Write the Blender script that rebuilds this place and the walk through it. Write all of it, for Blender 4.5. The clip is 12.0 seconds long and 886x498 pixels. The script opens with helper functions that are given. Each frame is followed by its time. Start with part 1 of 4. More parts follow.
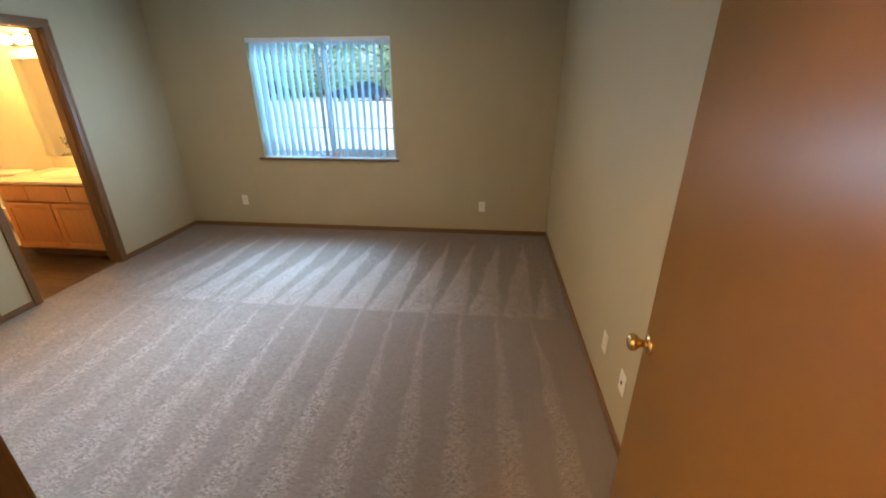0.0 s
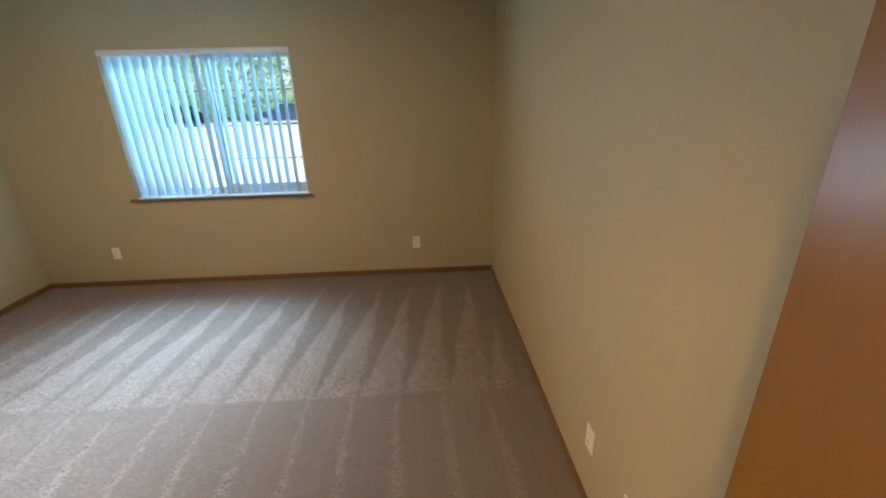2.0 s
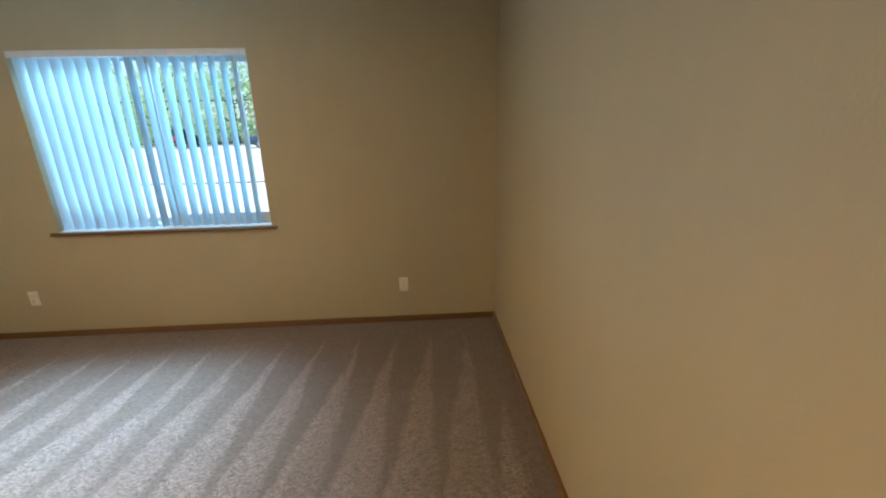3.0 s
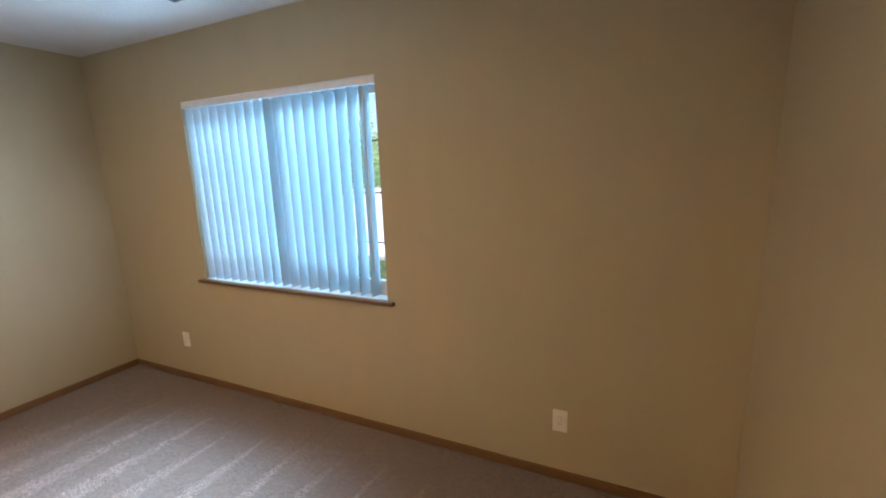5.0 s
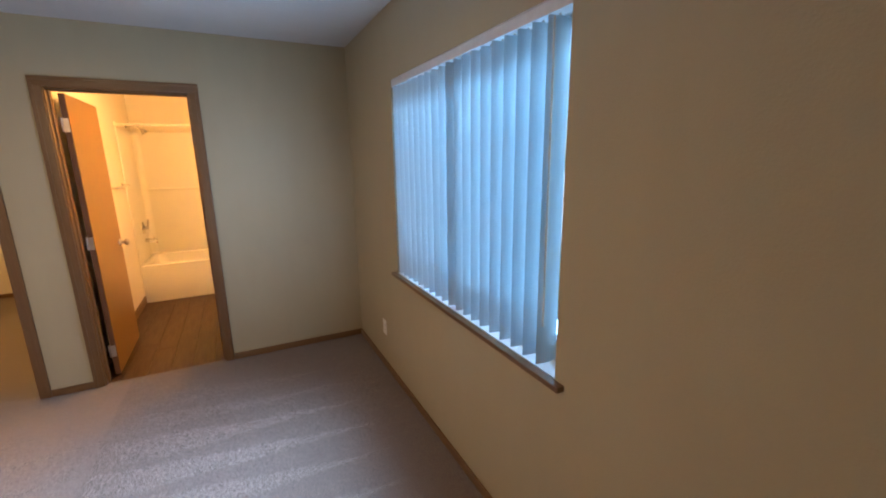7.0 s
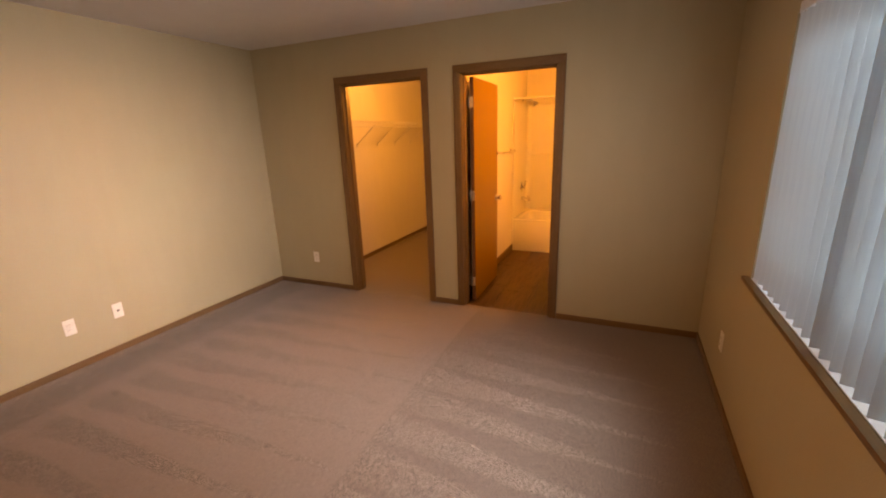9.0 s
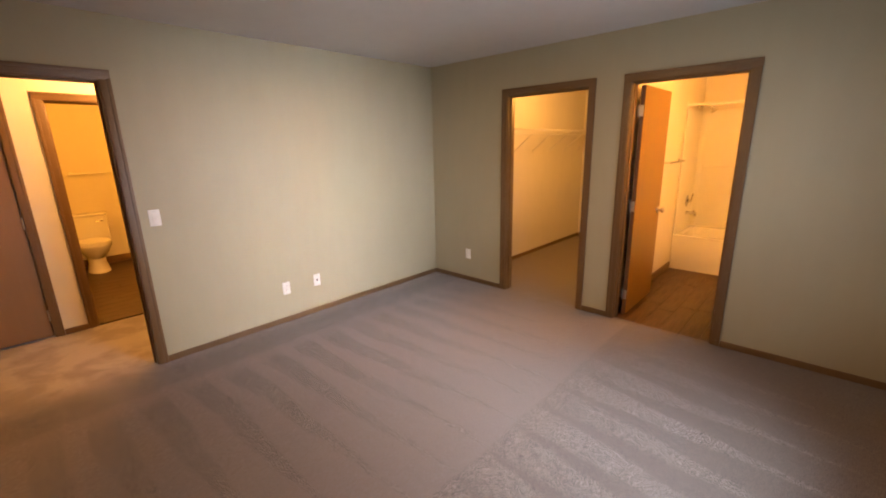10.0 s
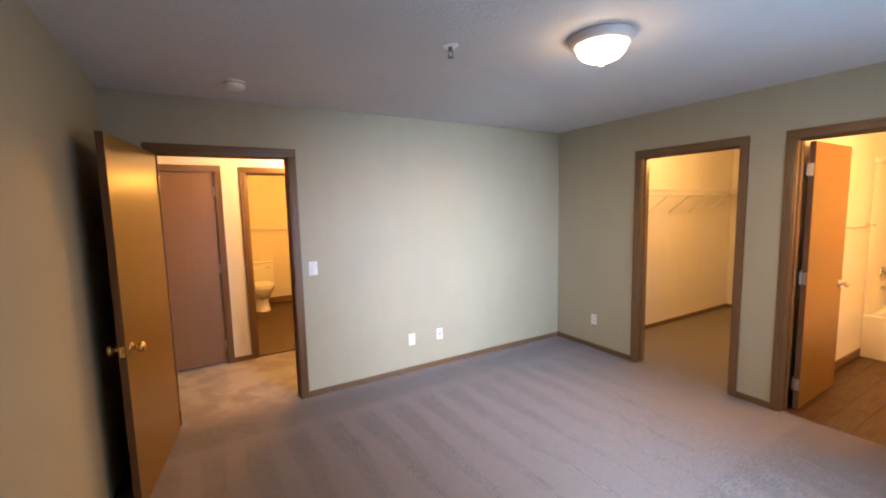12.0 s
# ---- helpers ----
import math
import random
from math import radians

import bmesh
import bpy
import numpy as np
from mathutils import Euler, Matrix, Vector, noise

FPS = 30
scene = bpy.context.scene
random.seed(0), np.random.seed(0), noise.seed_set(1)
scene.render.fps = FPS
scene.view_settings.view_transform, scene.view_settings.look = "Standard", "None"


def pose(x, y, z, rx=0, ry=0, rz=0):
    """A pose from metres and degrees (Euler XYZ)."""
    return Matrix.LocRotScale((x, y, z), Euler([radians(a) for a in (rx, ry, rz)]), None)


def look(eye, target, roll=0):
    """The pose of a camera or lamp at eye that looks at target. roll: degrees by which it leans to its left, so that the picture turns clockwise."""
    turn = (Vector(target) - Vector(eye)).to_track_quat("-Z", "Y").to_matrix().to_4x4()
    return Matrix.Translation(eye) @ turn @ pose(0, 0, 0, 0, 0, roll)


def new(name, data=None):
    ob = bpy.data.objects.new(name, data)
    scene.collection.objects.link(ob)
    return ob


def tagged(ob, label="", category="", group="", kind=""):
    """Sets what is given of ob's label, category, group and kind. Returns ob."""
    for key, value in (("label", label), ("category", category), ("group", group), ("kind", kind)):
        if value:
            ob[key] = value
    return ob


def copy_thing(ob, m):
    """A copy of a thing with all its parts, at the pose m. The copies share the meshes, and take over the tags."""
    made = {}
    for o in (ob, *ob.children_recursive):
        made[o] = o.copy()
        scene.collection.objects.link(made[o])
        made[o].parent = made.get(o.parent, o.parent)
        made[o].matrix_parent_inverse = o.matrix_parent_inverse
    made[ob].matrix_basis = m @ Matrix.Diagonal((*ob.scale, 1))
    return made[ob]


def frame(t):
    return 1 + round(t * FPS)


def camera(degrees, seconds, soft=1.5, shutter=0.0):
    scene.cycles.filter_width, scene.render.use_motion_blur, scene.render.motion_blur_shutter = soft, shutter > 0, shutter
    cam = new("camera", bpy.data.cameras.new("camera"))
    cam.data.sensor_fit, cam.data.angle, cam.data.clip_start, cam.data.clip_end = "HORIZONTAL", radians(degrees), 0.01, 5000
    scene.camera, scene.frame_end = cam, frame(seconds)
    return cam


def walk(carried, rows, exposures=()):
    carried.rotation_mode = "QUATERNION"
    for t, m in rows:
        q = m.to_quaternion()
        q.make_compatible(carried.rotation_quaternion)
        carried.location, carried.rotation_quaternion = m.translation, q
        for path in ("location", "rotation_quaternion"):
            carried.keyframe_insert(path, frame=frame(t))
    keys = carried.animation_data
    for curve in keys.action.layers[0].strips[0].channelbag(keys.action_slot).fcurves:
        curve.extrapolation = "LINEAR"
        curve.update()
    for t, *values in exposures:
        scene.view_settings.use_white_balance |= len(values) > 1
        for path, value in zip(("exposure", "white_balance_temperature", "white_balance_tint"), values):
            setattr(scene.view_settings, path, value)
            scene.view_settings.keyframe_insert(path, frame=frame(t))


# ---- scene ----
cam = camera(94.6, 12.0, soft=1.95)
PATH = [
    (0, (-0.677, -0.251, 1.678), (-0.88, 1.577, 0.894), -0.3),
    (0.5, (-0.704, -0.219, 1.699), (-0.872, 1.69, 1.126), -1.0),
    (1, (-0.703, -0.104, 1.675), (-0.808, 1.781, 1.016), -1.7),
    (1.5, (-0.689, 0.174, 1.685), (-0.717, 2.047, 0.985), -1.3),
    (2, (-0.63, 0.452, 1.646), (-0.552, 2.32, 0.935), -1.5),
    (2.5, (-0.602, 0.791, 1.554), (-0.453, 2.668, 0.879), -1.3),
    (4.5, (-0.458, 2.031, 1.591), (-0.994, 3.914, 1.181), -1.1),
    (5, (-0.475, 2.29, 1.555), (-1.292, 4.073, 1.165), -1.9),
    (5.5, (-0.458, 2.616, 1.565), (-1.529, 4.252, 1.144), -2.6),
    (6, (-0.463, 2.87, 1.566), (-1.777, 4.315, 1.135), -2.1),
    (6.5, (-0.587, 3.101, 1.562), (-2.111, 4.326, 1.143), -1.2),
    (7, (-0.721, 3.259, 1.574), (-2.468, 4.129, 1.137), -0.9),
    (9, (-0.872, 3.552, 1.558), (-2.63, 2.763, 1.021), -2.0),
    (9.5, (-0.725, 3.534, 1.573), (-2.323, 2.456, 1.036), -1.4),
    (10, (-0.617, 3.535, 1.586), (-2.024, 2.203, 1.09), -1.3),
    (10.5, (-0.563, 3.534, 1.594), (-1.762, 2.004, 1.124), -1.3),
    (11, (-0.548, 3.537, 1.589), (-1.547, 1.86, 1.153), -1.4),
    (11.5, (-0.535, 3.534, 1.599), (-1.473, 1.802, 1.254), -1.3),
    (12, (-0.527, 3.525, 1.617), (-1.536, 1.811, 1.408), -1.3),
]
walk(cam, [(t, look(eye, target, roll)) for t, eye, target, roll in PATH],
     exposures=[(0.0, 0.67, 5300, 7), (2.5, 0.67, 5600, 5), (4.5, 0.76, 5750, 13), (5.5, 0.68, 5950, 18), (6.5, 0.40, 5800, 20), (7.0, 0.27, 5600, 21), (9.0, -0.13, 10800, 43), (9.5, -0.06, 9900, 35),
                (10.0, 0.17, 7100, 28), (10.5, 0.40, 5500, 23), (12.0, 0.50, 5500, 21)])

# ---- world, sun, lamps ----
world = bpy.data.worlds.new("sky")
scene.world = world
world.use_nodes = True
wn = world.node_tree
sky = wn.nodes.new("ShaderNodeTexSky")
sky.sky_type = "NISHITA"
sky.sun_disc = False
SUN_ELEVATION, SUN_AZIMUTH = radians(56), radians(200)
sky.sun_elevation, sky.sun_rotation = SUN_ELEVATION, SUN_AZIMUTH
wn.links.new(sky.outputs[0], wn.nodes["Background"].inputs[0])
wn.nodes["Background"].inputs[1].default_value = 0.15


def lamp(name, kind, m, power, colour, size=0.1, size_y=None):
    data = bpy.data.lights.new(name, kind)
    data.energy, data.color = power, colour
    if kind == "AREA":
        data.shape, data.size, data.size_y = "RECTANGLE", size, size_y or size
    elif kind == "POINT":
        data.shadow_soft_size = size
    else:
        data.angle = radians(size)
    ob = new(name, data)
    ob.matrix_basis = m
    return ob


sun_way = Vector((math.sin(SUN_AZIMUTH) * math.cos(SUN_ELEVATION), math.cos(SUN_AZIMUTH) * math.cos(SUN_ELEVATION), math.sin(SUN_ELEVATION)))
lamp("sun", "SUN", look(sun_way * 50, (0, 0, 0)), 5.0, (1, 0.95, 0.88), 0.5)
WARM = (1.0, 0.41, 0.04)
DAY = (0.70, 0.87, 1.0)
# added daylight lamps on the room side of the blind: level as from the bright lot, downward as from the sky, upward as
# from the sunlit ground, and a fill for the west wall
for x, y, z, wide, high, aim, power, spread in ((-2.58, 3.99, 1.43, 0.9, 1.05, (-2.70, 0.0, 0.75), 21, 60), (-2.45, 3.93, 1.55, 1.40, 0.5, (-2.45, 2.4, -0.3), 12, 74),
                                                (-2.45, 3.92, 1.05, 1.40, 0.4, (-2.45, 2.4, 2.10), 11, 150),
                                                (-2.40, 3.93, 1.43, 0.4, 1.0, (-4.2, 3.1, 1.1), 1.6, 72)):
    day = lamp("added_daylight", "AREA", look((x, y, z), aim), power, DAY, wide, high)
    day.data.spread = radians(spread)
# two more added lamps outside the glass, to brighten and tint the vanes
lamp("added_daylight", "AREA", look((-2.43, 5.0, 2.55), (-2.43, 4.1, 1.3)), 49, (0.42, 0.78, 1.0), 1.9, 0.5)
lamp("added_daylight", "AREA", look((-2.43, 4.9, 0.35), (-2.43, 4.1, 1.6)), 25, (0.42, 0.78, 1.0), 1.9, 0.5)
lamp("bedroom_lamp", "AREA", pose(-2.31, 2.10, 2.318), 24, (1.0, 0.56, 0.21), 0.18)
lamp("bathroom_lamp", "POINT", pose(-4.95, 3.48, 2.0), 74, WARM, 0.08)
lamp("closet_lamp", "POINT", pose(-5.3, 1.45, 2.24), 38, (1.0, 0.47, 0.075), 0.10)
lamp("hall_lamp", "POINT", pose(-1.5, -0.75, 2.30), 66, (1.0, 0.50, 0.13), 0.10)
lamp("hall_bathroom_lamp", "POINT", pose(-1.7, -2.6, 2.1), 46, WARM, 0.10)


# ---- materials ----
def sock(nt, v, inp):
    if isinstance(v, (int, float)):
        inp.default_value = v
    elif isinstance(v, (tuple, list)):
        inp.default_value = v
    else:
        nt.links.new(v, inp)


def calc(nt, op, *args, clamp=False):
    n = nt.nodes.new("ShaderNodeMath")
    n.operation, n.use_clamp = op, clamp
    for v, i in zip(args, n.inputs):
        sock(nt, v, i)
    return n.outputs[0]


def noise_of(nt, vec, scale, detail=3.0, rough=0.55, distort=0.0):
    n = nt.nodes.new("ShaderNodeTexNoise")
    n.inputs["Scale"].default_value, n.inputs["Detail"].default_value = scale, detail
    n.inputs["Roughness"].default_value, n.inputs["Distortion"].default_value = rough, distort
    if vec is not None:
        nt.links.new(vec, n.inputs["Vector"])
    return n.outputs["Fac"]


def place_of(nt, stretch=(1, 1, 1), local=False):
    if local:
        src = nt.nodes.new("ShaderNodeTexCoord").outputs["Object"]
    else:
        src = nt.nodes.new("ShaderNodeNewGeometry").outputs["Position"]
    m = nt.nodes.new("ShaderNodeMapping")
    m.inputs["Scale"].default_value = stretch
    nt.links.new(src, m.inputs["Vector"])
    return m.outputs[0]


def blend(nt, fac, a, b, mode="MIX"):
    n = nt.nodes.new("ShaderNodeMix")
    n.data_type, n.blend_type = "RGBA", mode
    sock(nt, fac, n.inputs[0])
    for v, i in ((a, n.inputs[6]), (b, n.inputs[7])):
        sock(nt, (*v, 1) if isinstance(v, tuple) and len(v) == 3 else v, i)
    return n.outputs[2]


def ramp(nt, v, lo, hi, a=0.0, b=1.0):
    n = nt.nodes.new("ShaderNodeMapRange")
    sock(nt, v, n.inputs[0])
    for i, x in zip((1, 2, 3, 4), (lo, hi, a, b)):
        n.inputs[i].default_value = x
    return n.outputs[0]


def bump(nt, height, strength, distance=0.01, normal=None):
    n = nt.nodes.new("ShaderNodeBump")
    n.inputs["Strength"].default_value, n.inputs["Distance"].default_value = strength, distance
    nt.links.new(height, n.inputs["Height"])
    if normal is not None:
        nt.links.new(normal, n.inputs["Normal"])
    return n.outputs[0]


def start(name, rough=0.6, metal=0.0, spec=0.5):
    m = bpy.data.materials.new(name)
    m.use_nodes = True
    p = m.node_tree.nodes["Principled BSDF"]
    p.inputs["Roughness"].default_value, p.inputs["Metallic"].default_value = rough, metal
    p.inputs["Specular IOR Level"].default_value = spec
    return m, m.node_tree, p


def paint(name, colour, rough=0.6, peel=0.25, scale=140, vary=0.06, spec=0.35):
    """Rolled paint with orange peel and faint roller marks."""
    m, nt, p = start(name, rough, 0, spec)
    v = place_of(nt)
    big = noise_of(nt, v, 1.3, 4)
    mid = noise_of(nt, place_of(nt, (6, 6, 1.2)), 1.5, 3)
    f = calc(nt, "ADD", ramp(nt, big, 0.3, 0.7, 1 - vary, 1 + vary), ramp(nt, mid, 0.3, 0.7, -vary / 2, vary / 2))
    mul = nt.nodes.new("ShaderNodeVectorMath")
    mul.operation = "SCALE"
    mul.inputs[0].default_value = colour
    nt.links.new(f, mul.inputs["Scale"])
    nt.links.new(mul.outputs[0], p.inputs["Base Color"])
    grain = noise_of(nt, v, scale, 2)
    nt.links.new(bump(nt, grain, peel, 0.004), p.inputs["Normal"])
    nt.links.new(ramp(nt, big, 0.3, 0.7, rough - 0.05, rough + 0.06), p.inputs["Roughness"])
    return m


def wood(name, dark, light, rough=0.35, stretch=(9, 9, 0.7), grain=12, local=True, spec=0.5, coat=0.0, relief=0.12):
    """Stained wood: long streaks, fine pores and slow shade changes."""
    m, nt, p = start(name, rough, 0, spec)
    v = place_of(nt, stretch, local)
    a = noise_of(nt, v, grain, 6, 0.62, 0.2)
    b = noise_of(nt, v, grain * 7, 3, 0.6)
    c = noise_of(nt, place_of(nt, (1, 1, 1), local), 1.6, 2)
    f = calc(nt, "ADD", calc(nt, "MULTIPLY", a, 0.7), calc(nt, "MULTIPLY", b, 0.3))
    col = blend(nt, ramp(nt, f, 0.32, 0.68), dark, light)
    col = blend(nt, ramp(nt, c, 0.3, 0.7, 0.0, 0.35), col, dark)
    tint = nt.nodes.new("ShaderNodeObjectInfo").outputs["Random"]
    col = blend(nt, 1.0, col, blend(nt, tint, (0.86, 0.86, 0.86), (1, 1, 1)), "MULTIPLY")
    nt.links.new(col, p.inputs["Base Color"])
    nt.links.new(ramp(nt, f, 0.3, 0.7, rough + 0.08, rough - 0.05), p.inputs["Roughness"])
    nt.links.new(bump(nt, f, relief, 0.002), p.inputs["Normal"])
    p.inputs["Coat Weight"].default_value = coat
    p.inputs["Coat Roughness"].default_value = 0.2
    return m


def veneer(name, dark, light, rough, spec):
    """Factory-finished flush door skin: faint upright figure under an even lacquer."""
    m, nt, p = start(name, rough, 0, spec)
    a = noise_of(nt, place_of(nt, (14, 14, 0.5), True), 2.2, 2, 0.4)
    b = noise_of(nt, place_of(nt, (90, 90, 2.5), True), 2.0, 1, 0.4)
    f = calc(nt, "ADD", calc(nt, "MULTIPLY", a, 0.75), calc(nt, "MULTIPLY", b, 0.25))
    nt.links.new(blend(nt, ramp(nt, f, 0.1, 0.9), dark, light), p.inputs["Base Color"])
    return m


def plain(name, colour, rough=0.4, metal=0.0, vary=0.05, scale=30, spec=0.5, relief=0.03):
    m, nt, p = start(name, rough, metal, spec)
    n = noise_of(nt, place_of(nt, (1, 1, 1), True), scale, 4)
    dark = tuple(c * (1 - 2 * vary) for c in colour)
    nt.links.new(blend(nt, ramp(nt, n, 0.3, 0.7), dark, colour), p.inputs["Base Color"])
    nt.links.new(ramp(nt, n, 0.3, 0.7, rough * 0.9, min(1, rough * 1.15)), p.inputs["Roughness"])
    nt.links.new(bump(nt, n, relief, 0.002), p.inputs["Normal"])
    return m


def glow(name, colour, strength):
    m, nt, p = start(name, 0.3)
    p.inputs["Base Color"].default_value = (0.9, 0.88, 0.82, 1)
    p.inputs["Emission Color"].default_value = (*colour, 1)
    p.inputs["Emission Strength"].default_value = strength
    return m


def carpet_material():
    """Cut-pile carpet with the wedges that a vacuum cleaner leaves: the pile leans to and fro, and how it catches light
    is put into its colour.
    """
    m, nt, p = start("carpet", 0.95, 0, 0.15)
    geo = nt.nodes.new("ShaderNodeNewGeometry").outputs["Position"]
    sep = nt.nodes.new("ShaderNodeSeparateXYZ")
    nt.links.new(geo, sep.inputs[0])
    x, y = sep.outputs[0], sep.outputs[1]
    wob = calc(nt, "MULTIPLY", calc(nt, "SUBTRACT", noise_of(nt, geo, 1.7, 3), 0.5), 0.12)
    fine = calc(nt, "MULTIPLY", calc(nt, "SUBTRACT", noise_of(nt, place_of(nt, (1, 0.3, 1)), 32, 3), 0.5), 0.028)
    strokes = noise_of(nt, place_of(nt, (1, 0.05, 1)), 48, 4, 0.6, 0.3)
    xw = calc(nt, "ADD", calc(nt, "ADD", x, wob), fine)
    yw = calc(nt, "ADD", calc(nt, "ADD", y, calc(nt, "MULTIPLY", wob, 0.5)), fine)

    def wedges(shift, lean, period, y_wide, y_tip, wide, tip, soft):
        u = calc(nt, "ADD", calc(nt, "ADD", xw, shift), calc(nt, "MULTIPLY", y, lean))
        saw = calc(nt, "ABSOLUTE", calc(nt, "SUBTRACT", calc(nt, "FRACT", calc(nt, "DIVIDE", u, period)), 0.5))
        share = ramp(nt, y, y_wide, y_tip, wide * 0.5, tip * 0.5)
        edge = calc(nt, "DIVIDE", calc(nt, "SUBTRACT", share, saw), soft)
        body = calc(nt, "MULTIPLY", calc(nt, "ADD", edge, 0.5), 1.0, clamp=True)
        # each pull of the cleaner leaves one crisp edge and fades towards the other, no two alike
        place = calc(nt, "DIVIDE", u, period)
        fade = ramp(nt, calc(nt, "FRACT", place), 0.1, 0.9, 1.08, 0.78)
        pull = nt.nodes.new("ShaderNodeTexWhiteNoise")
        pull.noise_dimensions = "1D"
        nt.links.new(calc(nt, "FLOOR", place), pull.inputs["W"])
        return calc(nt, "MULTIPLY", calc(nt, "MULTIPLY", body, fade), ramp(nt, pull.outputs["Value"], 0, 1, 0.74, 1.06))

    far_row = wedges(0.0, -0.10, 0.262, 2.40, 3.85, 0.97, 0.0, 0.12)
    near_row = wedges(0.06, 0.05, 0.262, 0.70, 2.36, 0.62, 0.04, 0.11)
    split = ramp(nt, yw, 2.395, 2.425)
    rows = blend(nt, split, near_row, far_row)
    # wedges fade out short of the walls
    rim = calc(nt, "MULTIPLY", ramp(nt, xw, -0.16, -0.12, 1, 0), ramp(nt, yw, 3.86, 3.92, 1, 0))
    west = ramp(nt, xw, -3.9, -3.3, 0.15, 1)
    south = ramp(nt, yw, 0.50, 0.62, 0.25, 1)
    pile_tone = calc(nt, "MULTIPLY", calc(nt, "MULTIPLY", calc(nt, "MULTIPLY", rows, rim), west), south)
    # daylight pool on the near row's west side, put into the tone
    pile_tone = calc(nt, "ADD", pile_tone, calc(nt, "MULTIPLY", ramp(nt, xw, -1.5, -2.8, 0.0, 0.4), ramp(nt, yw, 2.3, 2.42, 1, 0)))
    # a band along the south wall, darker on the rows' north sides
    pile_tone = calc(nt, "ADD", pile_tone, calc(nt, "MULTIPLY", ramp(nt, yw, 0.36, 0.44, 0.75, 0), ramp(nt, yw, -0.06, 0.02, 0, 1)))
    pile_tone = calc(nt, "ADD", pile_tone, ramp(nt, strokes, 0.3, 0.7, -0.17, 0.17))
    patch = noise_of(nt, geo, 2.6, 4, 0.6, 0.8)
    pile_tone = calc(nt, "ADD", pile_tone, ramp(nt, patch, 0.35, 0.65, -0.14, 0.14))
    tuft = noise_of(nt, geo, 190, 2, 0.6)
    clump = noise_of(nt, geo, 60, 3, 0.6)
    # sheen of the leaning pile is put into colour, by the side each row faces
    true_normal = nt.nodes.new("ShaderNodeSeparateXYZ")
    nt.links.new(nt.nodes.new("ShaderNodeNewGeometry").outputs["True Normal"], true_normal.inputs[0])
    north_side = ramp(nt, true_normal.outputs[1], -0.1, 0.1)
    south_col = blend(nt, ramp(nt, pile_tone, 0, 1), (0.184, 0.155, 0.135), (0.338, 0.297, 0.268))
    # north sides past the split are coloured darker, against the window's light
    laid = blend(nt, calc(nt, "MULTIPLY", split, 0.55), pile_tone, (1.15, 1.15, 1.15))
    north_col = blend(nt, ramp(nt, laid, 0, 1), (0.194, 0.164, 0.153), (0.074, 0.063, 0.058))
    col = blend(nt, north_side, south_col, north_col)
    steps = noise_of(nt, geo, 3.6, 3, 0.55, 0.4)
    # hall lamp light put into a paler colour, mottled by footsteps, fanning through the doorway
    hall_lit_col = blend(nt, ramp(nt, steps, 0.40, 0.58), (0.27, 0.225, 0.19), (0.45, 0.39, 0.34))
    col = blend(nt, ramp(nt, calc(nt, "ADD", yw, calc(nt, "MULTIPLY", steps, 0.3)), 0.34, -0.02, 0, 0.66), col, hall_lit_col)
    # the closet was vacuumed inwards: its pile lies the other way, from a ragged edge at the threshold, and the darker
    # look this has in the light is put into the colour
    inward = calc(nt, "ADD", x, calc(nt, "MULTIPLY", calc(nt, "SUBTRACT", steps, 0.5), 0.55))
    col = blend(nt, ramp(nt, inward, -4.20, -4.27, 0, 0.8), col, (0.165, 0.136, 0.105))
    # shade in the hollows between tufts and clumps is put into the colour
    col = blend(nt, ramp(nt, tuft, 0.35, 0.65, 0.16, 0), col, (0.13, 0.105, 0.09))
    col = blend(nt, ramp(nt, clump, 0.3, 0.7, 0.12, 0), col, (0.14, 0.115, 0.10))
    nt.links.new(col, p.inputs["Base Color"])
    pile = calc(nt, "ADD", calc(nt, "MULTIPLY", tuft, 0.6), calc(nt, "MULTIPLY", clump, 0.5))
    nt.links.new(bump(nt, pile, 0.15, 0.006), p.inputs["Normal"])
    p.inputs["Sheen Weight"].default_value = 0.25
    p.inputs["Sheen Roughness"].default_value = 0.5
    return m


TAN = (0.405, 0.362, 0.243)
mat_wall = paint("tan_wall_paint", TAN, 0.55, 0.16, 150, 0.03)
mat_cream = paint("cream_wall_paint", (0.74, 0.70, 0.62), 0.55, 0.16, 150, 0.03)
mat_ceiling = paint("ceiling_paint", (0.57, 0.57, 0.56), 0.85, 0.7, 90, 0.03, 0.2)
mat_outer = paint("outer_siding_paint", (0.45, 0.42, 0.36), 0.7)
mat_trim = wood("stained_trim_wood", (0.142, 0.078, 0.031), (0.188, 0.107, 0.043), 0.42, (10, 10, 0.8), 10)
mat_trim_x = wood("stained_trim_wood_lengthwise", (0.142, 0.078, 0.031), (0.188, 0.107, 0.043), 0.42, (0.8, 10, 10), 10)
mat_trim_y = wood("stained_trim_wood_crosswise", (0.142, 0.078, 0.031), (0.188, 0.107, 0.043), 0.42, (10, 0.8, 10), 10)
mat_door = veneer("door_veneer", (0.196, 0.095, 0.010), (0.216, 0.106, 0.012), 0.31, 0.46)
mat_door_red = veneer("hall_door_veneer", (0.205, 0.116, 0.052), (0.228, 0.131, 0.060), 0.40, 0.5)
mat_door_edge = wood("door_edge_wood", (0.10, 0.045, 0.02), (0.17, 0.08, 0.035), 0.5)
mat_oak = wood("oak_cabinet_wood", (0.46, 0.205, 0.05), (0.62, 0.325, 0.095), 0.38, (9, 9, 0.8), 9)
mat_plank = wood("vinyl_plank", (0.028, 0.014, 0.006), (0.090, 0.043, 0.018), 0.40, (0.9, 9, 9), 5)
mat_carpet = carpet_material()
mat_brass = plain("polished_brass", (0.80, 0.56, 0.22), 0.16, 1.0)
